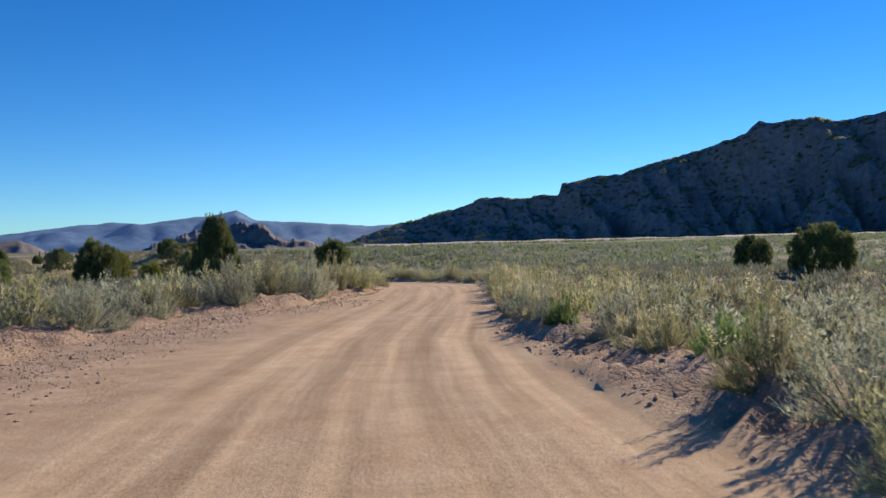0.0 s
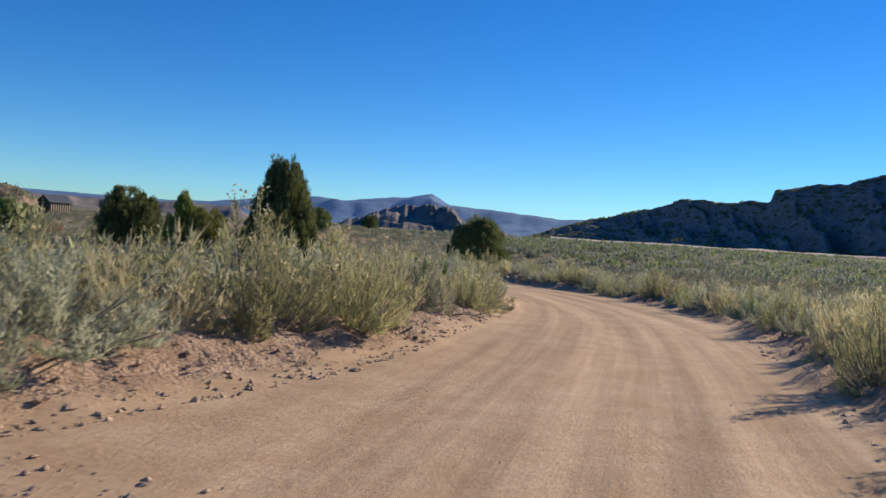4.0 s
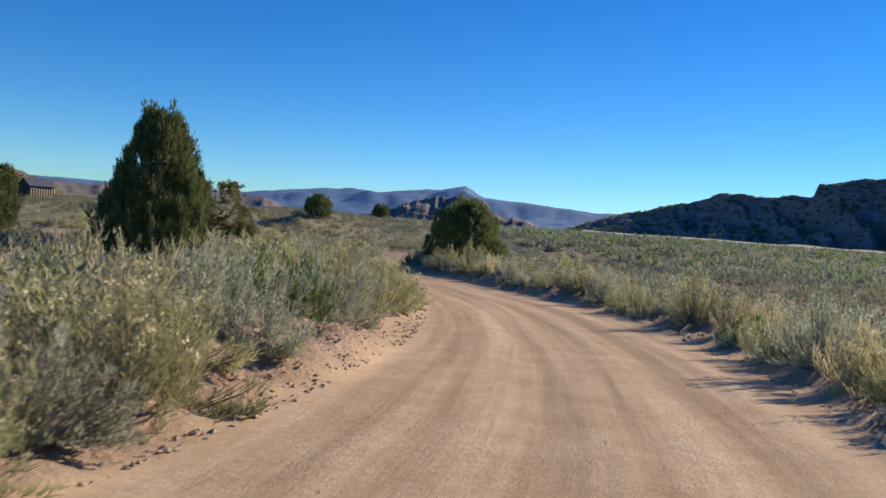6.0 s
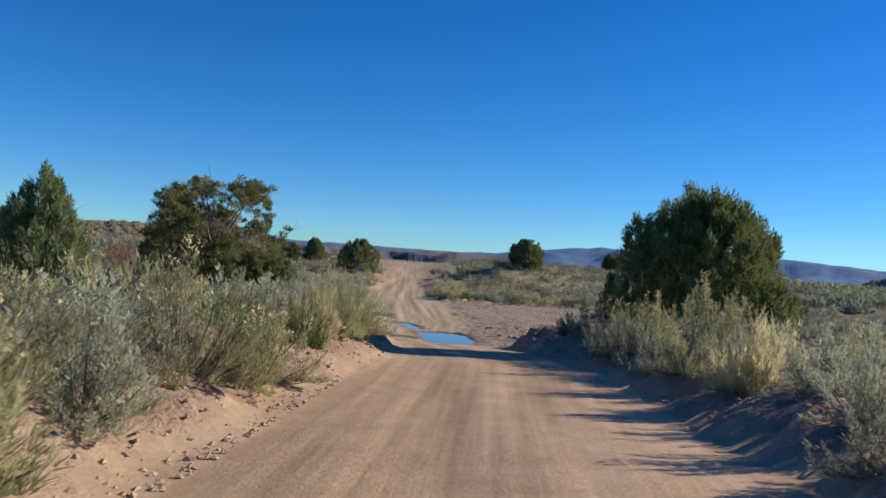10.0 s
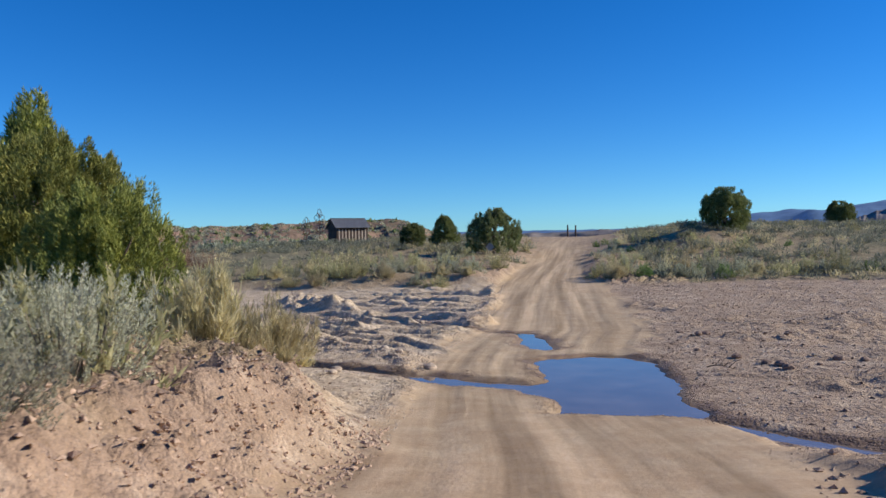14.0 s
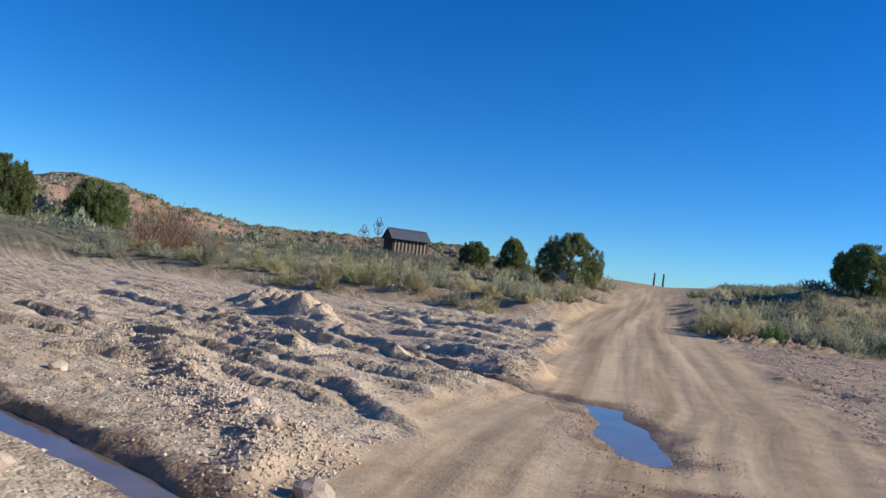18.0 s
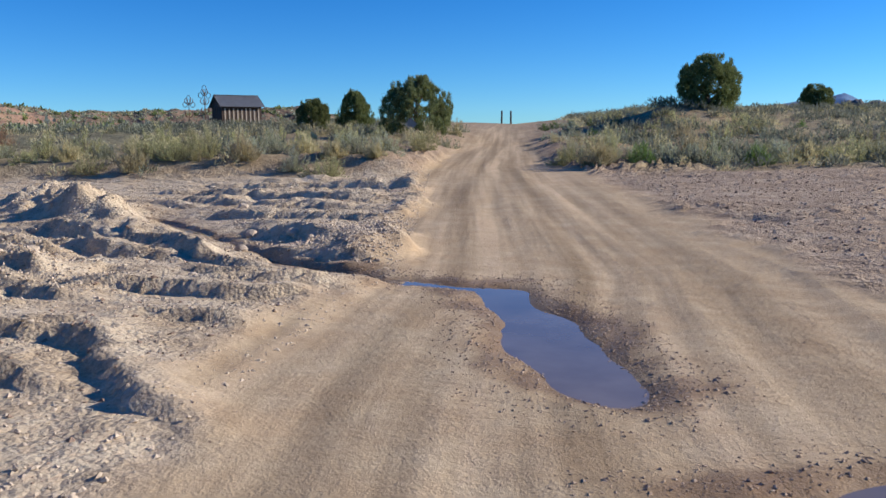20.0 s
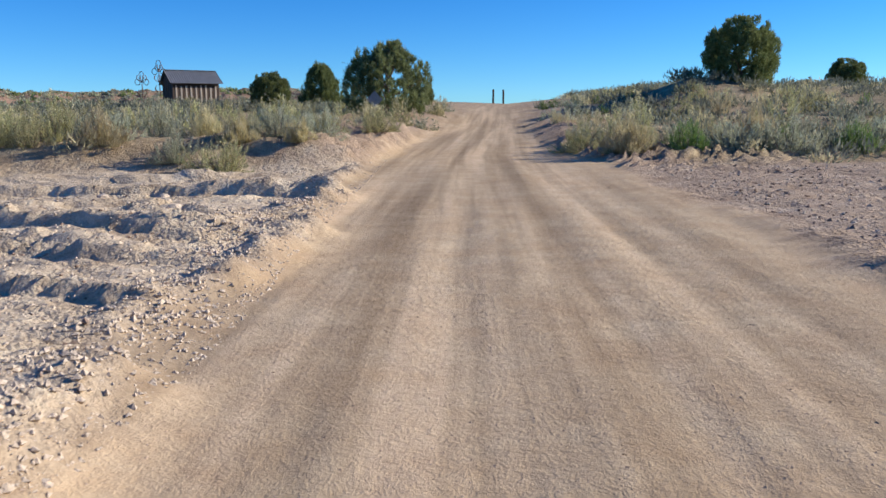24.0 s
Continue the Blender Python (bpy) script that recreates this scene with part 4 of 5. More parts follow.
# ---- brush ----
KINDS = {
    "sage": [bush(10 + i, r, h, SAGE, TWIG, 120, 56, 0.055, 0.0145, 0, 0.7, None, 0.15) for i, (r, h) in enumerate([(0.78, 0.85), (0.88, 0.75), (0.68, 0.95)])],
    "rabbit": [bush(20 + i, r, h, RABBIT, TWIG, 150, 48, 0.072, 0.0115, 80, 0.8, None, 0.13) for i, (r, h) in enumerate([(0.85, 0.95), (0.8, 1.08), (0.92, 0.9)])],
    "green": [bush(30 + i, r, h, GREEN, TWIG, 110, 26, 0.10, 0.014, 0, 1.0, None, 0.11) for i, (r, h) in enumerate([(0.42, 0.7), (0.48, 0.6)])],
    "straw": [bush(40 + i, r, h, STRAW, STRAW, 260, 20, 0.12, 0.013, 24, 1.1, BLOOM, 0.10) for i, (r, h) in enumerate([(0.55, 0.75), (0.65, 0.85)])],
    "bigsage": [bush(55 + i, r, h, SILVER, TWIG, 210, 66, 0.044, 0.0135, 0, 0.8, None, 0.11) for i, (r, h) in enumerate([(1.0, 1.3), (1.1, 1.15)])],
    "russet": [bush(50, 1.0, 1.3, FADED, FADED, 240, 9, 0.14, 0.013, 0, 0.9, None, 0.14)],
}
SPARE = {  # the same plants with fewer, broader leaves, for the rows further back
    "sage": [bush(60 + i, r, h, SAGE, TWIG, 60, 18, 0.085, 0.045, 0, 0.4, None, 0.16) for i, (r, h) in enumerate([(0.78, 0.85), (0.86, 0.78)])],
    "rabbit": [bush(70 + i, r, h, RABBIT, TWIG, 70, 16, 0.11, 0.036, 22, 0.75, None, 0.13) for i, (r, h) in enumerate([(0.85, 0.95), (0.8, 1.05)])],
    "green": [bush(80, 0.45, 0.65, GREEN, TWIG, 50, 14, 0.12, 0.03, 0, 1.0, None, 0.11)],
    "straw": [bush(90, 0.6, 0.8, STRAW, STRAW, 80, 12, 0.16, 0.016, 16, 1.1, BLOOM, 0.10)],
}
NAMES = {"bigsage": ("big_sagebrush", "tall silvery sagebrush leaning over the cut bank"), "sage": ("sagebrush", "grey-green sagebrush on bare red soil"), "rabbit": ("rabbitbrush", "yellow-green rabbitbrush with dry cream flower heads"), "green": ("green_weed", "bright green upright weed beside the road"),
         "straw": ("dry_bush", "straw-coloured dry bush with pale seed heads"), "russet": ("bare_shrub", "leafless russet-brown shrub at the edge of the wash")}
for kind, plants in (*KINDS.items(), *SPARE.items()):
    for p in plants:
        p.name = NAMES[kind][0]
        tagged(p, NAMES[kind][1], "bush", "roadside brush")


def place_of(s, lat):
    i = min(max(int(np.searchsorted(RUN, s)) - 1, 0), len(LINE) - 2)
    u = (s - RUN[i]) / (RUN[i + 1] - RUN[i])
    a, b = LINE[i, :2], LINE[i + 1, :2]
    d = (b - a) / np.hypot(*(b - a))
    return (a[0] + u * (b - a)[0] + d[1] * lat, a[1] + u * (b - a)[1] - d[0] * lat)


def sow(seed, s0, s1, side, near, deep, want, mixture, gap, lo, hi, taken, tall=1.0):
    """Brush along a stretch of road: side -1 left, 1 right; near and deep in metres from the road's edge."""
    rng = np.random.default_rng(seed)
    kinds, odds = zip(*mixture)
    made = 0
    for _ in range(want * 12):
        if made >= want:
            break
        s = rng.uniform(s0, s1)
        edge = -left_edge(s) if side < 0 else right_edge(s)
        x, y = place_of(s, side * (edge + near + deep * rng.uniform(0, 1) ** 1.5))
        sc = rng.uniform(lo, hi)
        if any((x - a) ** 2 + (y - b) ** 2 < (gap * (sc + c) / 2) ** 2 for a, b, c in taken):
            continue
        s2, lat2 = along(np.array([x]), np.array([y]))
        if not (left_edge(s2)[0] - 0.45 > lat2[0] or lat2[0] > right_edge(s2)[0] + 0.45):
            continue
        kind = rng.choice(kinds, p=np.array(odds) / sum(odds))
        out = abs(lat2[0]) - (-left_edge(s2)[0] if lat2[0] < 0 else right_edge(s2)[0])
        pool = (KINDS if out < 2.0 and s < 118 or 150 < s < 158.5 else SPARE)[kind]
        put(pool[rng.integers(len(pool))], x, y, rng.uniform(0, 360), sc, 0.06, tall * rng.uniform(0.9, 1.1))
        taken.append((x, y, sc))
        made += 1


TAKEN = [(x, y, 1.6) for _, x, y, *_ in FOREST] + [(-56.2, 151.4, 4.0)]
SAGEY, YELLOW, MIXED = [("sage", 7), ("rabbit", 2), ("straw", 1)], [("rabbit", 5), ("sage", 4), ("straw", 0.7)], [("sage", 4), ("rabbit", 4), ("straw", 1), ("green", 0.6)]
sow(1, 34, 47, -1, 0.5, 6, 40, [("rabbit", 4), ("sage", 6), ("straw", 0.5)], 0.95, 1.3, 1.75, TAKEN)
sow(14, 58, 103, -1, 0.65, 1.0, 44, MIXED, 0.75, 0.95, 1.4, TAKEN)
sow(15, 62, 100, 1, 0.6, 1.2, 38, MIXED, 0.75, 0.8, 1.2, TAKEN)
sow(2, 47, 62, -1, 0.8, 5, 50, YELLOW, 0.95, 1.2, 1.65, TAKEN)
sow(3, 62, 84, -1, 0.8, 5, 76, MIXED, 0.95, 1.1, 1.6, TAKEN)
sow(4, 84, 103, -1, 0.8, 7, 60,  MIXED, 1.0, 0.8, 1.25, TAKEN)
sow(11, 103, 113, -1, 1.6, 7, 26, MIXED, 1.0, 0.9, 1.35, TAKEN)
sow(5, 17, 40, 1, 1.0, 6, 62, MIXED, 1.05, 0.85, 1.3, TAKEN)
sow(6, 40, 62, 1, 0.7, 6, 50, MIXED, 1.0, 0.9, 1.25, TAKEN)
sow(7, 62, 92, 1, 0.7, 6, 88, SAGEY, 0.95, 0.85, 1.3, TAKEN)
sow(8, 92, 105, 1, 0.9, 6, 30, MIXED, 1.0, 0.7, 1.1, TAKEN)
sow(16, 105, 113, 1, 1.5, 6, 9, MIXED, 1.0, 0.6, 0.85, TAKEN)
HEDGE = [("rabbit", 5), ("straw", 3), ("sage", 2)]
sow(9, 150.3, 155, -1, 1.6, 22, 38, HEDGE, 0.95, 0.85, 1.25, TAKEN)
sow(12, 155, 192, -1, 0.6, 16, 60, [("rabbit", 4), ("sage", 4), ("straw", 3)], 1.0, 0.9, 1.3, TAKEN)
sow(10, 153.5, 158, 1, 0.6, 19, 30, [("sage", 4), ("rabbit", 4), ("straw", 2), ("green", 2)], 0.9, 1.1, 1.5, TAKEN)
sow(13, 158, 192, 1, 0.3, 16, 62, [("sage", 5), ("rabbit", 3), ("straw", 3), ("green", 1)], 1.0, 0.9, 1.3, TAKEN)
for kind, x, y, scale in (("russet", -72, 110.5, 2.3), ("russet", -74.6, 112.4, 2.1), ("russet", -69.6, 109.0, 1.7), ("russet", -71.3, 113.4, 1.2), ("straw", -30.7, 92.3, 2.0), ("rabbit", -31.6, 91.4, 1.25), ("bigsage", -29.9, 89.9, 1.35),
                          ("bigsage", -31.6, 90.2, 1.25), ("bigsage", -20.6, 83.9, 1.0), ("bigsage", -20.2, 82.7, 0.95), ("bigsage", -21.7, 84.7, 1.0), ("bigsage", -22.7, 86.1, 0.85), ("bigsage", -24.2, 87.3, 0.8), ("bigsage", -26.0, 88.6, 0.9), ("bigsage", -21.8, 83.3, 1.05), ("rabbit", -23.9, 82.9, 1.2), ("bigsage", -28.2, 87.0, 1.1), ("bigsage", -18.9, 79.4, 0.9), ("straw", -30.1, 93.2, 1.3), ("straw", -30.7, 93.6, 1.1), ("green", 3.0, 49.8, 1.1), ("green", 1.6, 57.4, 1.2)):
    put(KINDS[kind][int(-y) % len(KINDS[kind])], x, y, x * 77, scale)
for plants in (*KINDS.values(), *SPARE.values()):
    for p in plants:
        for o in (*p.children_recursive, p):
            bpy.data.objects.remove(o)
for p in JUNIPERS:
    for o in (*p.children_recursive, p):
        bpy.data.objects.remove(o)

# sage flats beyond the roadside
rng = np.random.default_rng(77)
# Darker leaves here stand in for shade within and between the far plants.
for name, leaf, count, lo, hi, near, deep, n in (("sage_field", SHADED_SAGE, 5600, 0.9, 1.7, 4, 60, 80), ("rabbitbrush_field", RABBIT, 750, 0.9, 1.6, 4, 60, 110), ("straw_field", STRAW, 2000, 0.6, 1.2, 3, 60, 70), ("far_sage", SHADED_SAGE, 9000, 1.0, 2.4, 36, 320, 24), ("far_dark_brush", FEATHER, 8000, 1.0, 2.6, 40, 380, 18)):
    s, side = rng.uniform(5, 240, count), rng.choice([-1, 1], count)
    d = near + deep * rng.uniform(0, 1, count) ** 1.4
    xy = np.array([place_of(a, b * (c + 3)) for a, b, c in zip(s, side, d)])
    z, k_road, k_mud, k_litter, k_wet, k_pale, _ = land(xy[:, 0], xy[:, 1])
    open_bank = (side < 0) & (s > 147) & (s < 178) & (d < 45) & (rng.random(count) < (0.35 if leaf is STRAW else 0.82))
    open_bank |= (s < 118) & (leaf is STRAW) & (rng.random(count) < 0.65)
    keep = (k_litter > 0.4) & (k_pale < 0.1) & ~open_bank
    size = rng.uniform(lo, hi, count)
    pts = np.stack([xy[:, 0], xy[:, 1], z - 0.05], 1)[keep]
    clumps(name, pts, size[keep], leaf, "brush spread over the open flat", n, 0.15 if n > 30 else 0.24, 0.06 if n > 30 else 0.16, seed=count, squash=0.85)


# ---- water ----
wx, wy = np.arange(-54, -10, 0.25), np.arange(92, 110, 0.25)
water = sheet("water", wx, wy, np.full((len(wy), len(wx)), WATER_Z), WATER)
tagged(water, "shallow muddy water standing in the road crossing", "puddle", kind="structure")


# ---- shed, whirligig, sign and posts beyond the crossing ----
def shed(x, y, turn):
    """A small gabled board-and-batten shed with a tin roof; its long side faces its own -y."""
    z = height(x, y) - 0.15
    top = new("shed")
    L, D, E, P = 4.1, 3.2, 2.3, 3.3
    for name, lo, hi in (("wall", (-L / 2, -D / 2, 0), (L / 2, -D / 2 + 0.1, E)), ("wall", (-L / 2, D / 2 - 0.1, 0), (L / 2, D / 2, E))):
        part(name, box(bmesh.new(), lo, hi), DARKWOOD, top)
    for sx in (-1, 1):
        bm = bmesh.new()
        w = [bm.verts.new((sx * L / 2 - d * sx, q, r)) for d in (0, 0.1) for q, r in ((-D / 2 + 0.1, 0), (D / 2 - 0.1, 0), (D / 2 - 0.1, E), (0, P - 0.03), (-D / 2 + 0.1, E))]
        bm.faces.new(w[:5]), bm.faces.new(w[5:][::-1])
        for i in range(5):
            bm.faces.new((w[i], w[(i + 1) % 5], w[5 + (i + 1) % 5], w[5 + i])[::-1])
        bmesh.ops.recalc_face_normals(bm, faces=bm.faces)
        part("gable_wall", bm, DARKWOOD, top)
    rng = random.Random(3)
    for i in range(9):
        q = -L / 2 + 0.32 + i * (L - 0.64) / 8
        part("batten", box(bmesh.new(), (q - 0.075, -D / 2 - 0.035, 0.05), (q + 0.075, -D / 2, E - rng.uniform(0.28, 0.5))), PALEWOOD, top, "bare grey batten")
    for i in range(5):
        q = -D / 2 + 0.3 + i * (D - 0.6) / 4
        part("batten", box(bmesh.new(), (L / 2, q - 0.05, 0.05), (L / 2 + 0.03, q + 0.05, E - 0.1)), DARKWOOD, top)
        part("batten", box(bmesh.new(), (-L / 2 - 0.03, q - 0.05, 0.05), (-L / 2, q + 0.05, E - 0.1)), DARKWOOD, top)
    # corrugated sheets on both slopes
    for sy in (-1, 1):
        for j in range(6):
            x0, x1 = -L / 2 - 0.25 + j * (L + 0.5) / 6, -L / 2 - 0.25 + (j + 1) * (L + 0.5) / 6 + 0.03
            v, f = [], []
            n = 16
            for i in range(n + 1):
                a = x0 + (x1 - x0) * i / n
                w = 0.022 * math.cos(i / n * 8 * math.pi) + 0.003 * (j % 2)
                v += [(a, 0, P + 0.05 + w), (a, sy * (D / 2 + 0.35), E - 0.15 + w), (a, sy * (D / 2 + 0.35), E - 0.17 + w), (a, 0, P + 0.03 + w)]
            for i in range(n):
                for k in range(4):
                    f.append((4 * i + k, 4 * i + (k + 1) % 4, 4 * i + 4 + (k + 1) % 4, 4 * i + 4 + k))
            obj("roof_sheet", v, f, TIN, top)
    bm = box(bmesh.new(), (-L / 2 - 0.27, -0.12, P + 0.05), (L / 2 + 0.27, 0.12, P + 0.10), 0.02)
    part("ridge_cap", bm, TIN, top)
    top.matrix_basis = Matrix.Translation((x, y, z)) @ pose(0, 0, 0, 0, 0, turn)
    return tagged(top, "small dark board shed with pale battens and a tin gable roof", "shed")


shed(-99.6, 147.0, 74)


def loop_of(name, top, c, rx, rz, tilt, thick=0.035):
    """An upright oval hoop of bent rod."""
    turn = Matrix.Rotation(tilt, 3, "Z")
    pts = [Vector(c) + turn @ Vector((rx * math.sin(t), 0, rz * math.cos(t))) for t in np.linspace(0, 2 * math.pi, 18)]
    v, f = tube([], [], pts, [thick] * 18, 5)
    return obj(name, v, f, RUST, top)


def wind_sculpture(x, y, tall, tiers):
    """A wind sculpture: a thin mast, pairs of bowed vanes in tiers and a pointed hoop on top."""
    top = new("wind_sculpture")
    v, f = tube([], [], [(0, 0, 0), (0, 0, tall * 0.6), (0, 0, tall)], [0.06, 0.05, 0.035], 8)
    obj("mast", v, f, RUST, top)
    for k in range(tiers):
        z0 = tall * (0.42 + 0.5 * k / max(tiers - 1, 1))
        for a in (0.3 + k, 0.3 + k + math.pi / 2, 0.3 + k + math.pi, 0.3 + k + 1.5 * math.pi):
            reach = 0.62 - 0.12 * k
            pts = [(math.cos(a) * reach * math.sin(2.4 * t), math.sin(a) * reach * math.sin(2.4 * t), z0 + 0.75 * t ** 1.2) for t in np.linspace(0, 1, 7)]
            v, f = tube([], [], pts, [0.025, 0.035, 0.045, 0.05, 0.045, 0.035, 0.025], 5)
            obj("vane", v, f, RUST, top)
    loop_of("finial", top, (0, 0, tall + 0.42), 0.24, 0.44, 0.9)
    for k in (-1, 1):
        loop_of("hoop", top, (0.42 * k * math.cos(0.9), 0.42 * k * math.sin(0.9), tall * 0.93), 0.26, 0.3, 0.9)
    top.location = (x, y, height(x, y) - 0.1)
    return tagged(top, "tall thin metal wind sculpture with hoops and bowed vanes", "sculpture", "wind sculptures by the shed")


wind_sculpture(-111.0, 150.7, 4.2, 3)
wind_sculpture(-113.2, 150.0, 3.0, 2)


def road_sign(x, y, turn):
    z = height(x, y) - 0.6
    top = new("road_sign")
    part("post", box(bmesh.new(), (-0.035, -0.02, 0), (0.035, 0.02, 1.95), 0.006), RUST, top)
    bm = bmesh.new()
    box(bm, (-0.26, 0.021, -0.26), (0.26, 0.026, 0.26), 0, Matrix.Translation((0, 0, 1.55)) @ Matrix.Rotation(radians(45), 4, "Y"))
    part("plate", bm, STEEL, top, "bare grey back of the plate")
    for q in (1.35, 1.75):
        part("bolt", box(bmesh.new(), (-0.012, 0.026, q), (0.012, 0.034, q + 0.024)), STEEL, top)
    top.matrix_basis = Matrix.Translation((x, y, z)) @ pose(0, 0, 0, 0, 0, turn)
    return tagged(top, "diamond road sign seen from its bare grey back", "sign")


road_sign(-60.9, 131.6, 225)


def post(x, y, h):
    z = height(x, y) - 0.3
    top = new("wooden_post")
    rng = random.Random(int(x * 10))
    pts = [(rng.uniform(-0.02, 0.02), rng.uniform(-0.02, 0.02), h * t) for t in np.linspace(0, 1, 6)]
    v, f = tube([], [], pts, [0.13, 0.125, 0.12, 0.12, 0.115, 0.11], 10)
    obj("shaft", v, f, DARKWOOD, top, even=True)
    v, f = tube([], [], [(0, 0, h), (0, 0, h + 0.03)], [0.12, 0.09], 10)
    obj("cap", v, f, DARKWOOD, top)
    top.location = (x, y, z)
    return tagged(top, "tall weathered wooden gate post on the rise", "post", "gate posts")


post(-92.2, 182.4, 2.6)
post(-91.2, 183.0, 2.55)


# ---- stones, clods and litter ----
def pebbles(name, pts, size, material, label, seed=0, category="gravel", flat=0.6):
    """Many small broken stones as one mesh."""
    rng = np.random.default_rng(seed)
    base = np.array([(1, 0, 0), (-1, 0, 0), (0, 1, 0), (0, -1, 0), (0, 0, 1), (0, 0, -1)], float)
    tri = [(0, 2, 4), (2, 1, 4), (1, 3, 4), (3, 0, 4), (2, 0, 5), (1, 2, 5), (3, 1, 5), (0, 3, 5)]
    m = len(pts)
    v = base[None] * rng.uniform(0.6, 1.3, (m, 6, 1)) * [1, 1, flat] + rng.normal(0, 0.13, (m, 6, 3))
    a = rng.uniform(0, 6.28, m)
    c, s = np.cos(a)[:, None], np.sin(a)[:, None]
    x, y = v[..., 0] * c - v[..., 1] * s * 0.75, v[..., 0] * s + v[..., 1] * c * 0.75
    v = np.stack([x, y, v[..., 2]], 2) * np.asarray(size)[:, None, None] + np.asarray(pts)[:, None]
    f = (np.arange(m)[:, None, None] * 6 + np.array(tri)[None]).reshape(-1, 3)
    return tagged(obj(name, v.reshape(-1, 3).tolist(), f.tolist(), material), label, category, kind="stuff")


def heap_rubble(seed, ax, ay, bx, by, wide, count, lo, hi):
    """Broken lumps over a long heap."""
    rng = np.random.default_rng(seed)
    u = rng.uniform(-0.05, 1.05, count)
    x, y = ax + u * (bx - ax) + rng.normal(0, wide, count), ay + u * (by - ay) + rng.normal(0, wide, count)
    size = lo + (hi - lo) * rng.uniform(0, 1, count) ** 2.5
    s, lat = along(x, y)
    keep = (water_depth(x, y) < -0.15) & (lat < left_edge(s) + 0.05)
    return np.stack([x, y, land(x, y)[0] + size * 0.2], 1)[keep], size[keep]


def scatter(seed, count, s0, s1, lat_of, lo, hi, power=2.6):
    rng = np.random.default_rng(seed)
    s = rng.uniform(s0, s1, count)
    xy = np.array([place_of(q, lat_of(q, rng)) for q in s])
    size = lo + (hi - lo) * rng.uniform(0, 1, count) ** power
    z, k_road, k_mud, k_litter, k_wet, *_ = land(xy[:, 0], xy[:, 1])
    keep = k_wet < 0.6
    return np.stack([xy[:, 0], xy[:, 1], z - size * 0.08], 1)[keep], size[keep]


CLOD = plain("dry_red_clod", (0.45, 0.32, 0.23), 0.95, 0, 7, 0.3, 0.6)
GRIT = plain("tan_gravel", (0.45, 0.335, 0.245), 0.9, 0, 9, 0.4, 0.5)
MUDCLOD = plain("pale_mud_clod", (0.55, 0.45, 0.345), 0.95, 0, 6, 0.3, 0.6)
DARKCLOD = plain("damp_brown_clod", (0.27, 0.19, 0.14), 0.95, 0, 7, 0.3, 0.6)
for i, (n, s0, s1, fn, lo, hi, mat, name, label) in enumerate((
        (13000, 44, 116, lambda q, r: left_edge(q) + 0.15 - 2.0 * r.random() ** 1.2, 0.010, 0.05, CLOD, "bank_clods", "crumbled red clods along the cut bank"),
        (20000, 98, 117, lambda q, r: left_edge(q) - 5.5 * r.random() ** 1.2, 0.008, 0.05, CLOD, "rubble", "crumbled dry rubble on the cut bank"),
        (8000, 15, 46, lambda q, r: left_edge(q) + 3.0 * r.random() ** 1.5 - 1.6 * r.random(), 0.008, 0.042, CLOD, "shoulder_clods", "small red clods on the dirt shoulder"),
        (4200, 15, 115, lambda q, r: right_edge(q) - 0.1 + 1.4 * r.random(), 0.010, 0.06, CLOD, "verge_clods", "red clods along the road edge"),
        (26000, 116, 142, lambda q, r: left_edge(q) + 0.1 - 13 * r.random() ** 1.3, 0.006, 0.032, MUDCLOD, "wash_clods", "pale broken mud clods in the wash"),
        (9000, 134, 155, lambda q, r: left_edge(q) + 0.1 - 14 * r.random() ** 1.8, 0.008, 0.038, MUDCLOD, "berm_clods", "pale clods along the road berm"),
        (7500, 114, 150, lambda q, r: right_edge(q) + 1 + 13 * r.random() ** 1.2, 0.010, 0.055, MUDCLOD, "flood_clods", "pale mud clods on the flood flat"),
        (6000, 114, 150, lambda q, r: right_edge(q) + 0.8 + 13 * r.random() ** 1.2, 0.012, 0.06, DARKCLOD, "damp_clods", "damp brown clods on the flood flat"),
        (6000, 117, 146, lambda q, r: left_edge(q) - 0.3 - 12 * r.random() ** 1.2, 0.008, 0.04, DARKCLOD, "dark_clods", "damp brown crumbs along the torn ledges"),
        (9000, 118, 136, lambda q, r: -1.9 + 5.0 * r.random(), 0.004, 0.014, GRIT, "road_gravel", "fine wet gravel at the crossing"),
        (5000, 15, 112, lambda q, r: left_edge(q) + (right_edge(q) - left_edge(q)) * r.random(), 0.004, 0.013, GRIT, "loose_gravel", "loose gravel on the packed road"),
        (14000, 130, 155, lambda q, r: left_edge(q) + (right_edge(q) - left_edge(q)) * r.random(), 0.004, 0.012, GRIT, "upper_gravel", "loose gravel on the rising road"))):
    p, z = scatter(200 + i, n, s0, s1, fn, lo, hi)
    p[:, 2] += z * (0.2 if mat is CLOD else -0.15 if mat is GRIT else 0.05)
    pebbles(name, p, z, mat, label, i)
rng = np.random.default_rng(404)
x, y = rng.uniform(-38.5, -24, 110000), rng.uniform(95.5, 107.5, 110000)
keep = (water_depth(x, y) < -0.02) & (water_depth(x, y) > -0.75 * rng.uniform(0, 1, 110000) ** 0.8) & (along(x, y)[1] > -2.4)
x, y = x[keep], y[keep]
size = 0.005 + 0.014 * rng.uniform(0, 1, len(x)) ** 2.2
pebbles("shore_gravel", np.stack([x, y, land(x, y)[0] + size * 0.1], 1), size, GRIT, "coarse wet gravel fringing the puddles", 77)
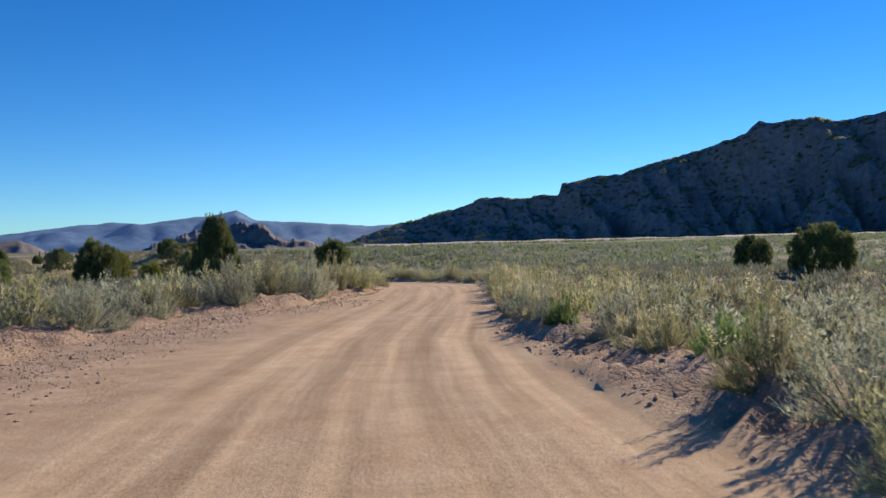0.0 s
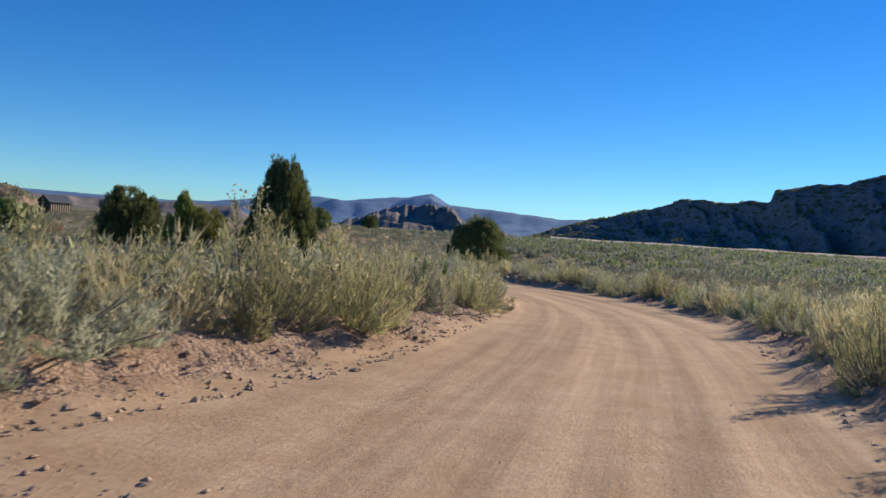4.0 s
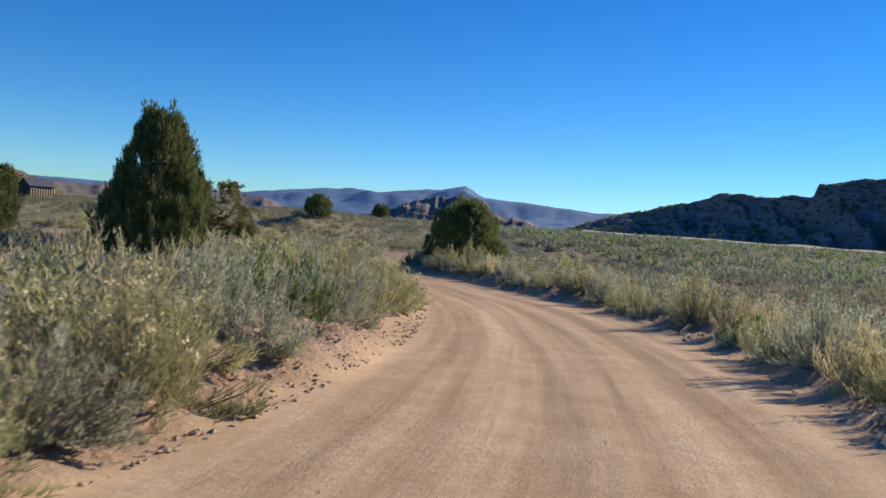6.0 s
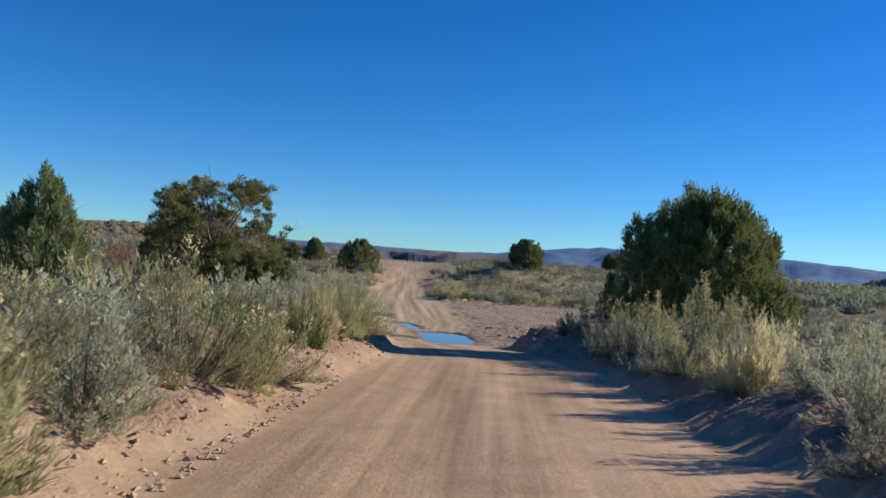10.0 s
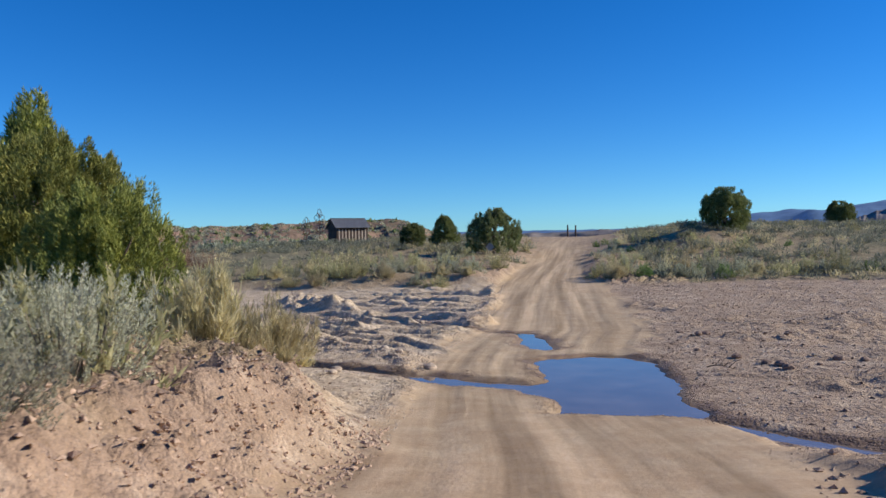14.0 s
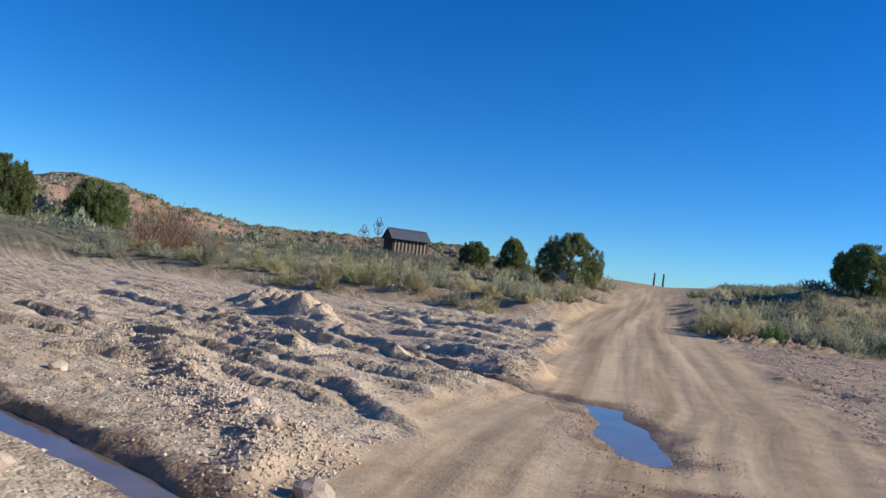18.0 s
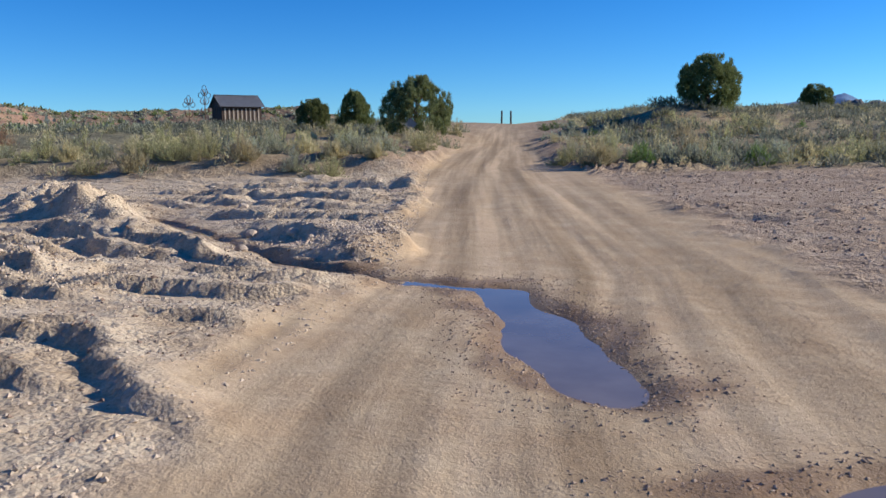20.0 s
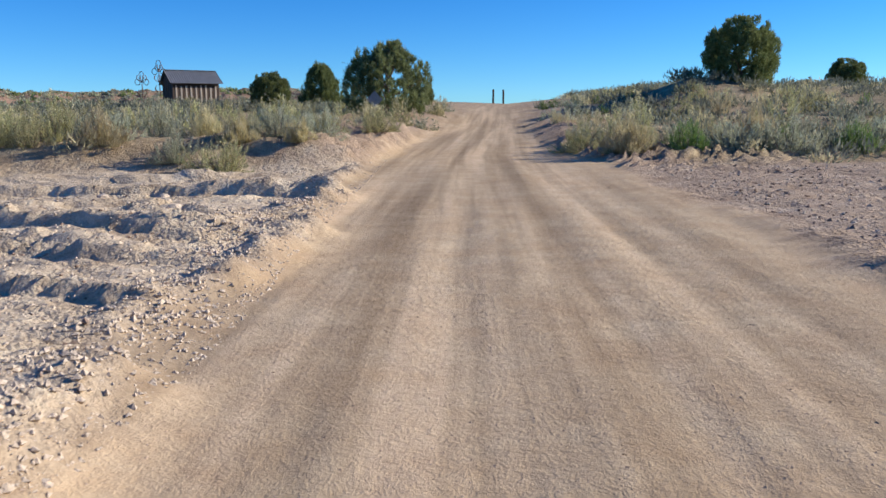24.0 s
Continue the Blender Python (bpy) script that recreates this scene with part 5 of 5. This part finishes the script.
for i, (ax, ay, bx, by, w, n) in enumerate(((-36.4, 99.0, -32.0, 98.5, 0.4, 2000), (-42.5, 100.2, -36.6, 99.6, 0.45, 1100), (-45.0, 103.0, -38.2, 101.6, 0.45, 1000), (-49.6, 106.5, -45.4, 105.6, 0.8, 900), (-39.4, 105.6, -37.2, 107.2, 0.6, 1600), (-37.9, 105.9, -45.6, 114.8, 0.22, 1500))):
    p, z = heap_rubble(300 + i, ax, ay, bx, by, w, n * 3, 0.007, 0.036)
    pebbles("heap_rubble", p, z, MUDCLOD, "broken lumps of dried mud heaped in the wash", 30 + i, flat=0.75)


def stone(x, y, r, seed, material=None, label="pale angular stone lying on the ground"):
    rng = np.random.default_rng(seed)
    bm = bmesh.new()
    bmesh.ops.create_icosphere(bm, subdivisions=2, radius=r)
    for v in bm.verts:
        v.co *= 1 + 0.28 * noise.noise(v.co / r * 1.3 + Vector((seed, 0, 0)))
        v.co.z *= 0.65
        v.co.z = max(v.co.z, -0.35 * r)
    ob = part("stone", bm, material or STONE, None)
    ob.matrix_basis = Matrix.Translation((x, y, height(x, y) + 0.25 * r)) @ pose(0, 0, 0, 0, 0, rng.uniform(0, 360))
    return tagged(ob, label, "stone")


for i, (x, y, r) in enumerate([(-31.75, 98.25, 0.16), (-32.6, 96.3, 0.13), (-34.0, 95.6, 0.10), (-36.2, 95.9, 0.09), (-63.2, 117.0, 0.3), (-55.3, 123.4, 0.2), (-54.2, 122.6, 0.13), (-4.3, 40.9, 0.07), (-4.7, 41.7, 0.06), (-15.8, 77.4, 0.11), (-6.7, 23.2, 0.08), (-39.5, 105.0, 0.1), (-41.2, 106.4, 0.14), (-33.2, 98.6, 0.1), (-92.6, 181.8, 0.34), (-91.4, 182.0, 0.28), (-90.4, 182.8, 0.3), (-93.2, 183.0, 0.26)]):
    stone(x, y, r, i + 1)
for i in range(26):
    r = random.Random(i + 50)
    x, y = place_of(r.uniform(116, 131), r.uniform(4.2, 10))
    stone(x, y, r.uniform(0.06, 0.14), i + 60, DARKCLOD, "lump of dried brown mud on the flood flat")
for i in range(22):
    r = random.Random(i + 90)
    x, y = place_of(r.uniform(120, 146), -r.uniform(2.2, 9))
    stone(x, y, r.uniform(0.05, 0.12), i + 90, MUDCLOD, "pale lump of dried mud in the wash")


def dead_branch(x, y, turn, long, seed, label):
    """A crooked bare branch lying on the ground, with twigs."""
    rng = random.Random(seed)
    top = new("dead_branch")
    pts = [(long * t, 0.10 * long * math.sin(3 * t + seed) + rng.uniform(-0.03, 0.03), 0.06 + 0.05 * math.sin(4 * t)) for t in np.linspace(0, 1, 8)]
    v, f = tube([], [], pts, [0.022 * min(long, 1.5) * (1 - 0.7 * t) for t in np.linspace(0, 1, 8)], 7)
    obj("stem", v, f, TWIG, top, even=True)
    for k in range(5):
        p = Vector(pts[2 + k])
        e = p + Vector((rng.uniform(0.05, 0.3), rng.choice([-1, 1]) * rng.uniform(0.1, 0.35), rng.uniform(0.0, 0.2)))
        v, f = tube([], [], [p, (p + e) / 2 + Vector((0, 0, 0.03)), e], [0.012, 0.008, 0.003], 5)
        obj("twig", v, f, TWIG, top)
    top.matrix_basis = Matrix.Translation((x, y, height(x, y))) @ pose(0, 0, 0, 0, 0, turn)
    return tagged(top, label, "branch")


dead_branch(-19.75, 82.9, 86, 1.3, 1, "grey dead branch lying under the sagebrush")
dead_branch(-3.6, 41.3, 60, 0.9, 2, "bleached dead branch lying on the bank")
dead_branch(-26.9, 101.6, 30, 0.6, 3, "thin bare stick lying on the mud")
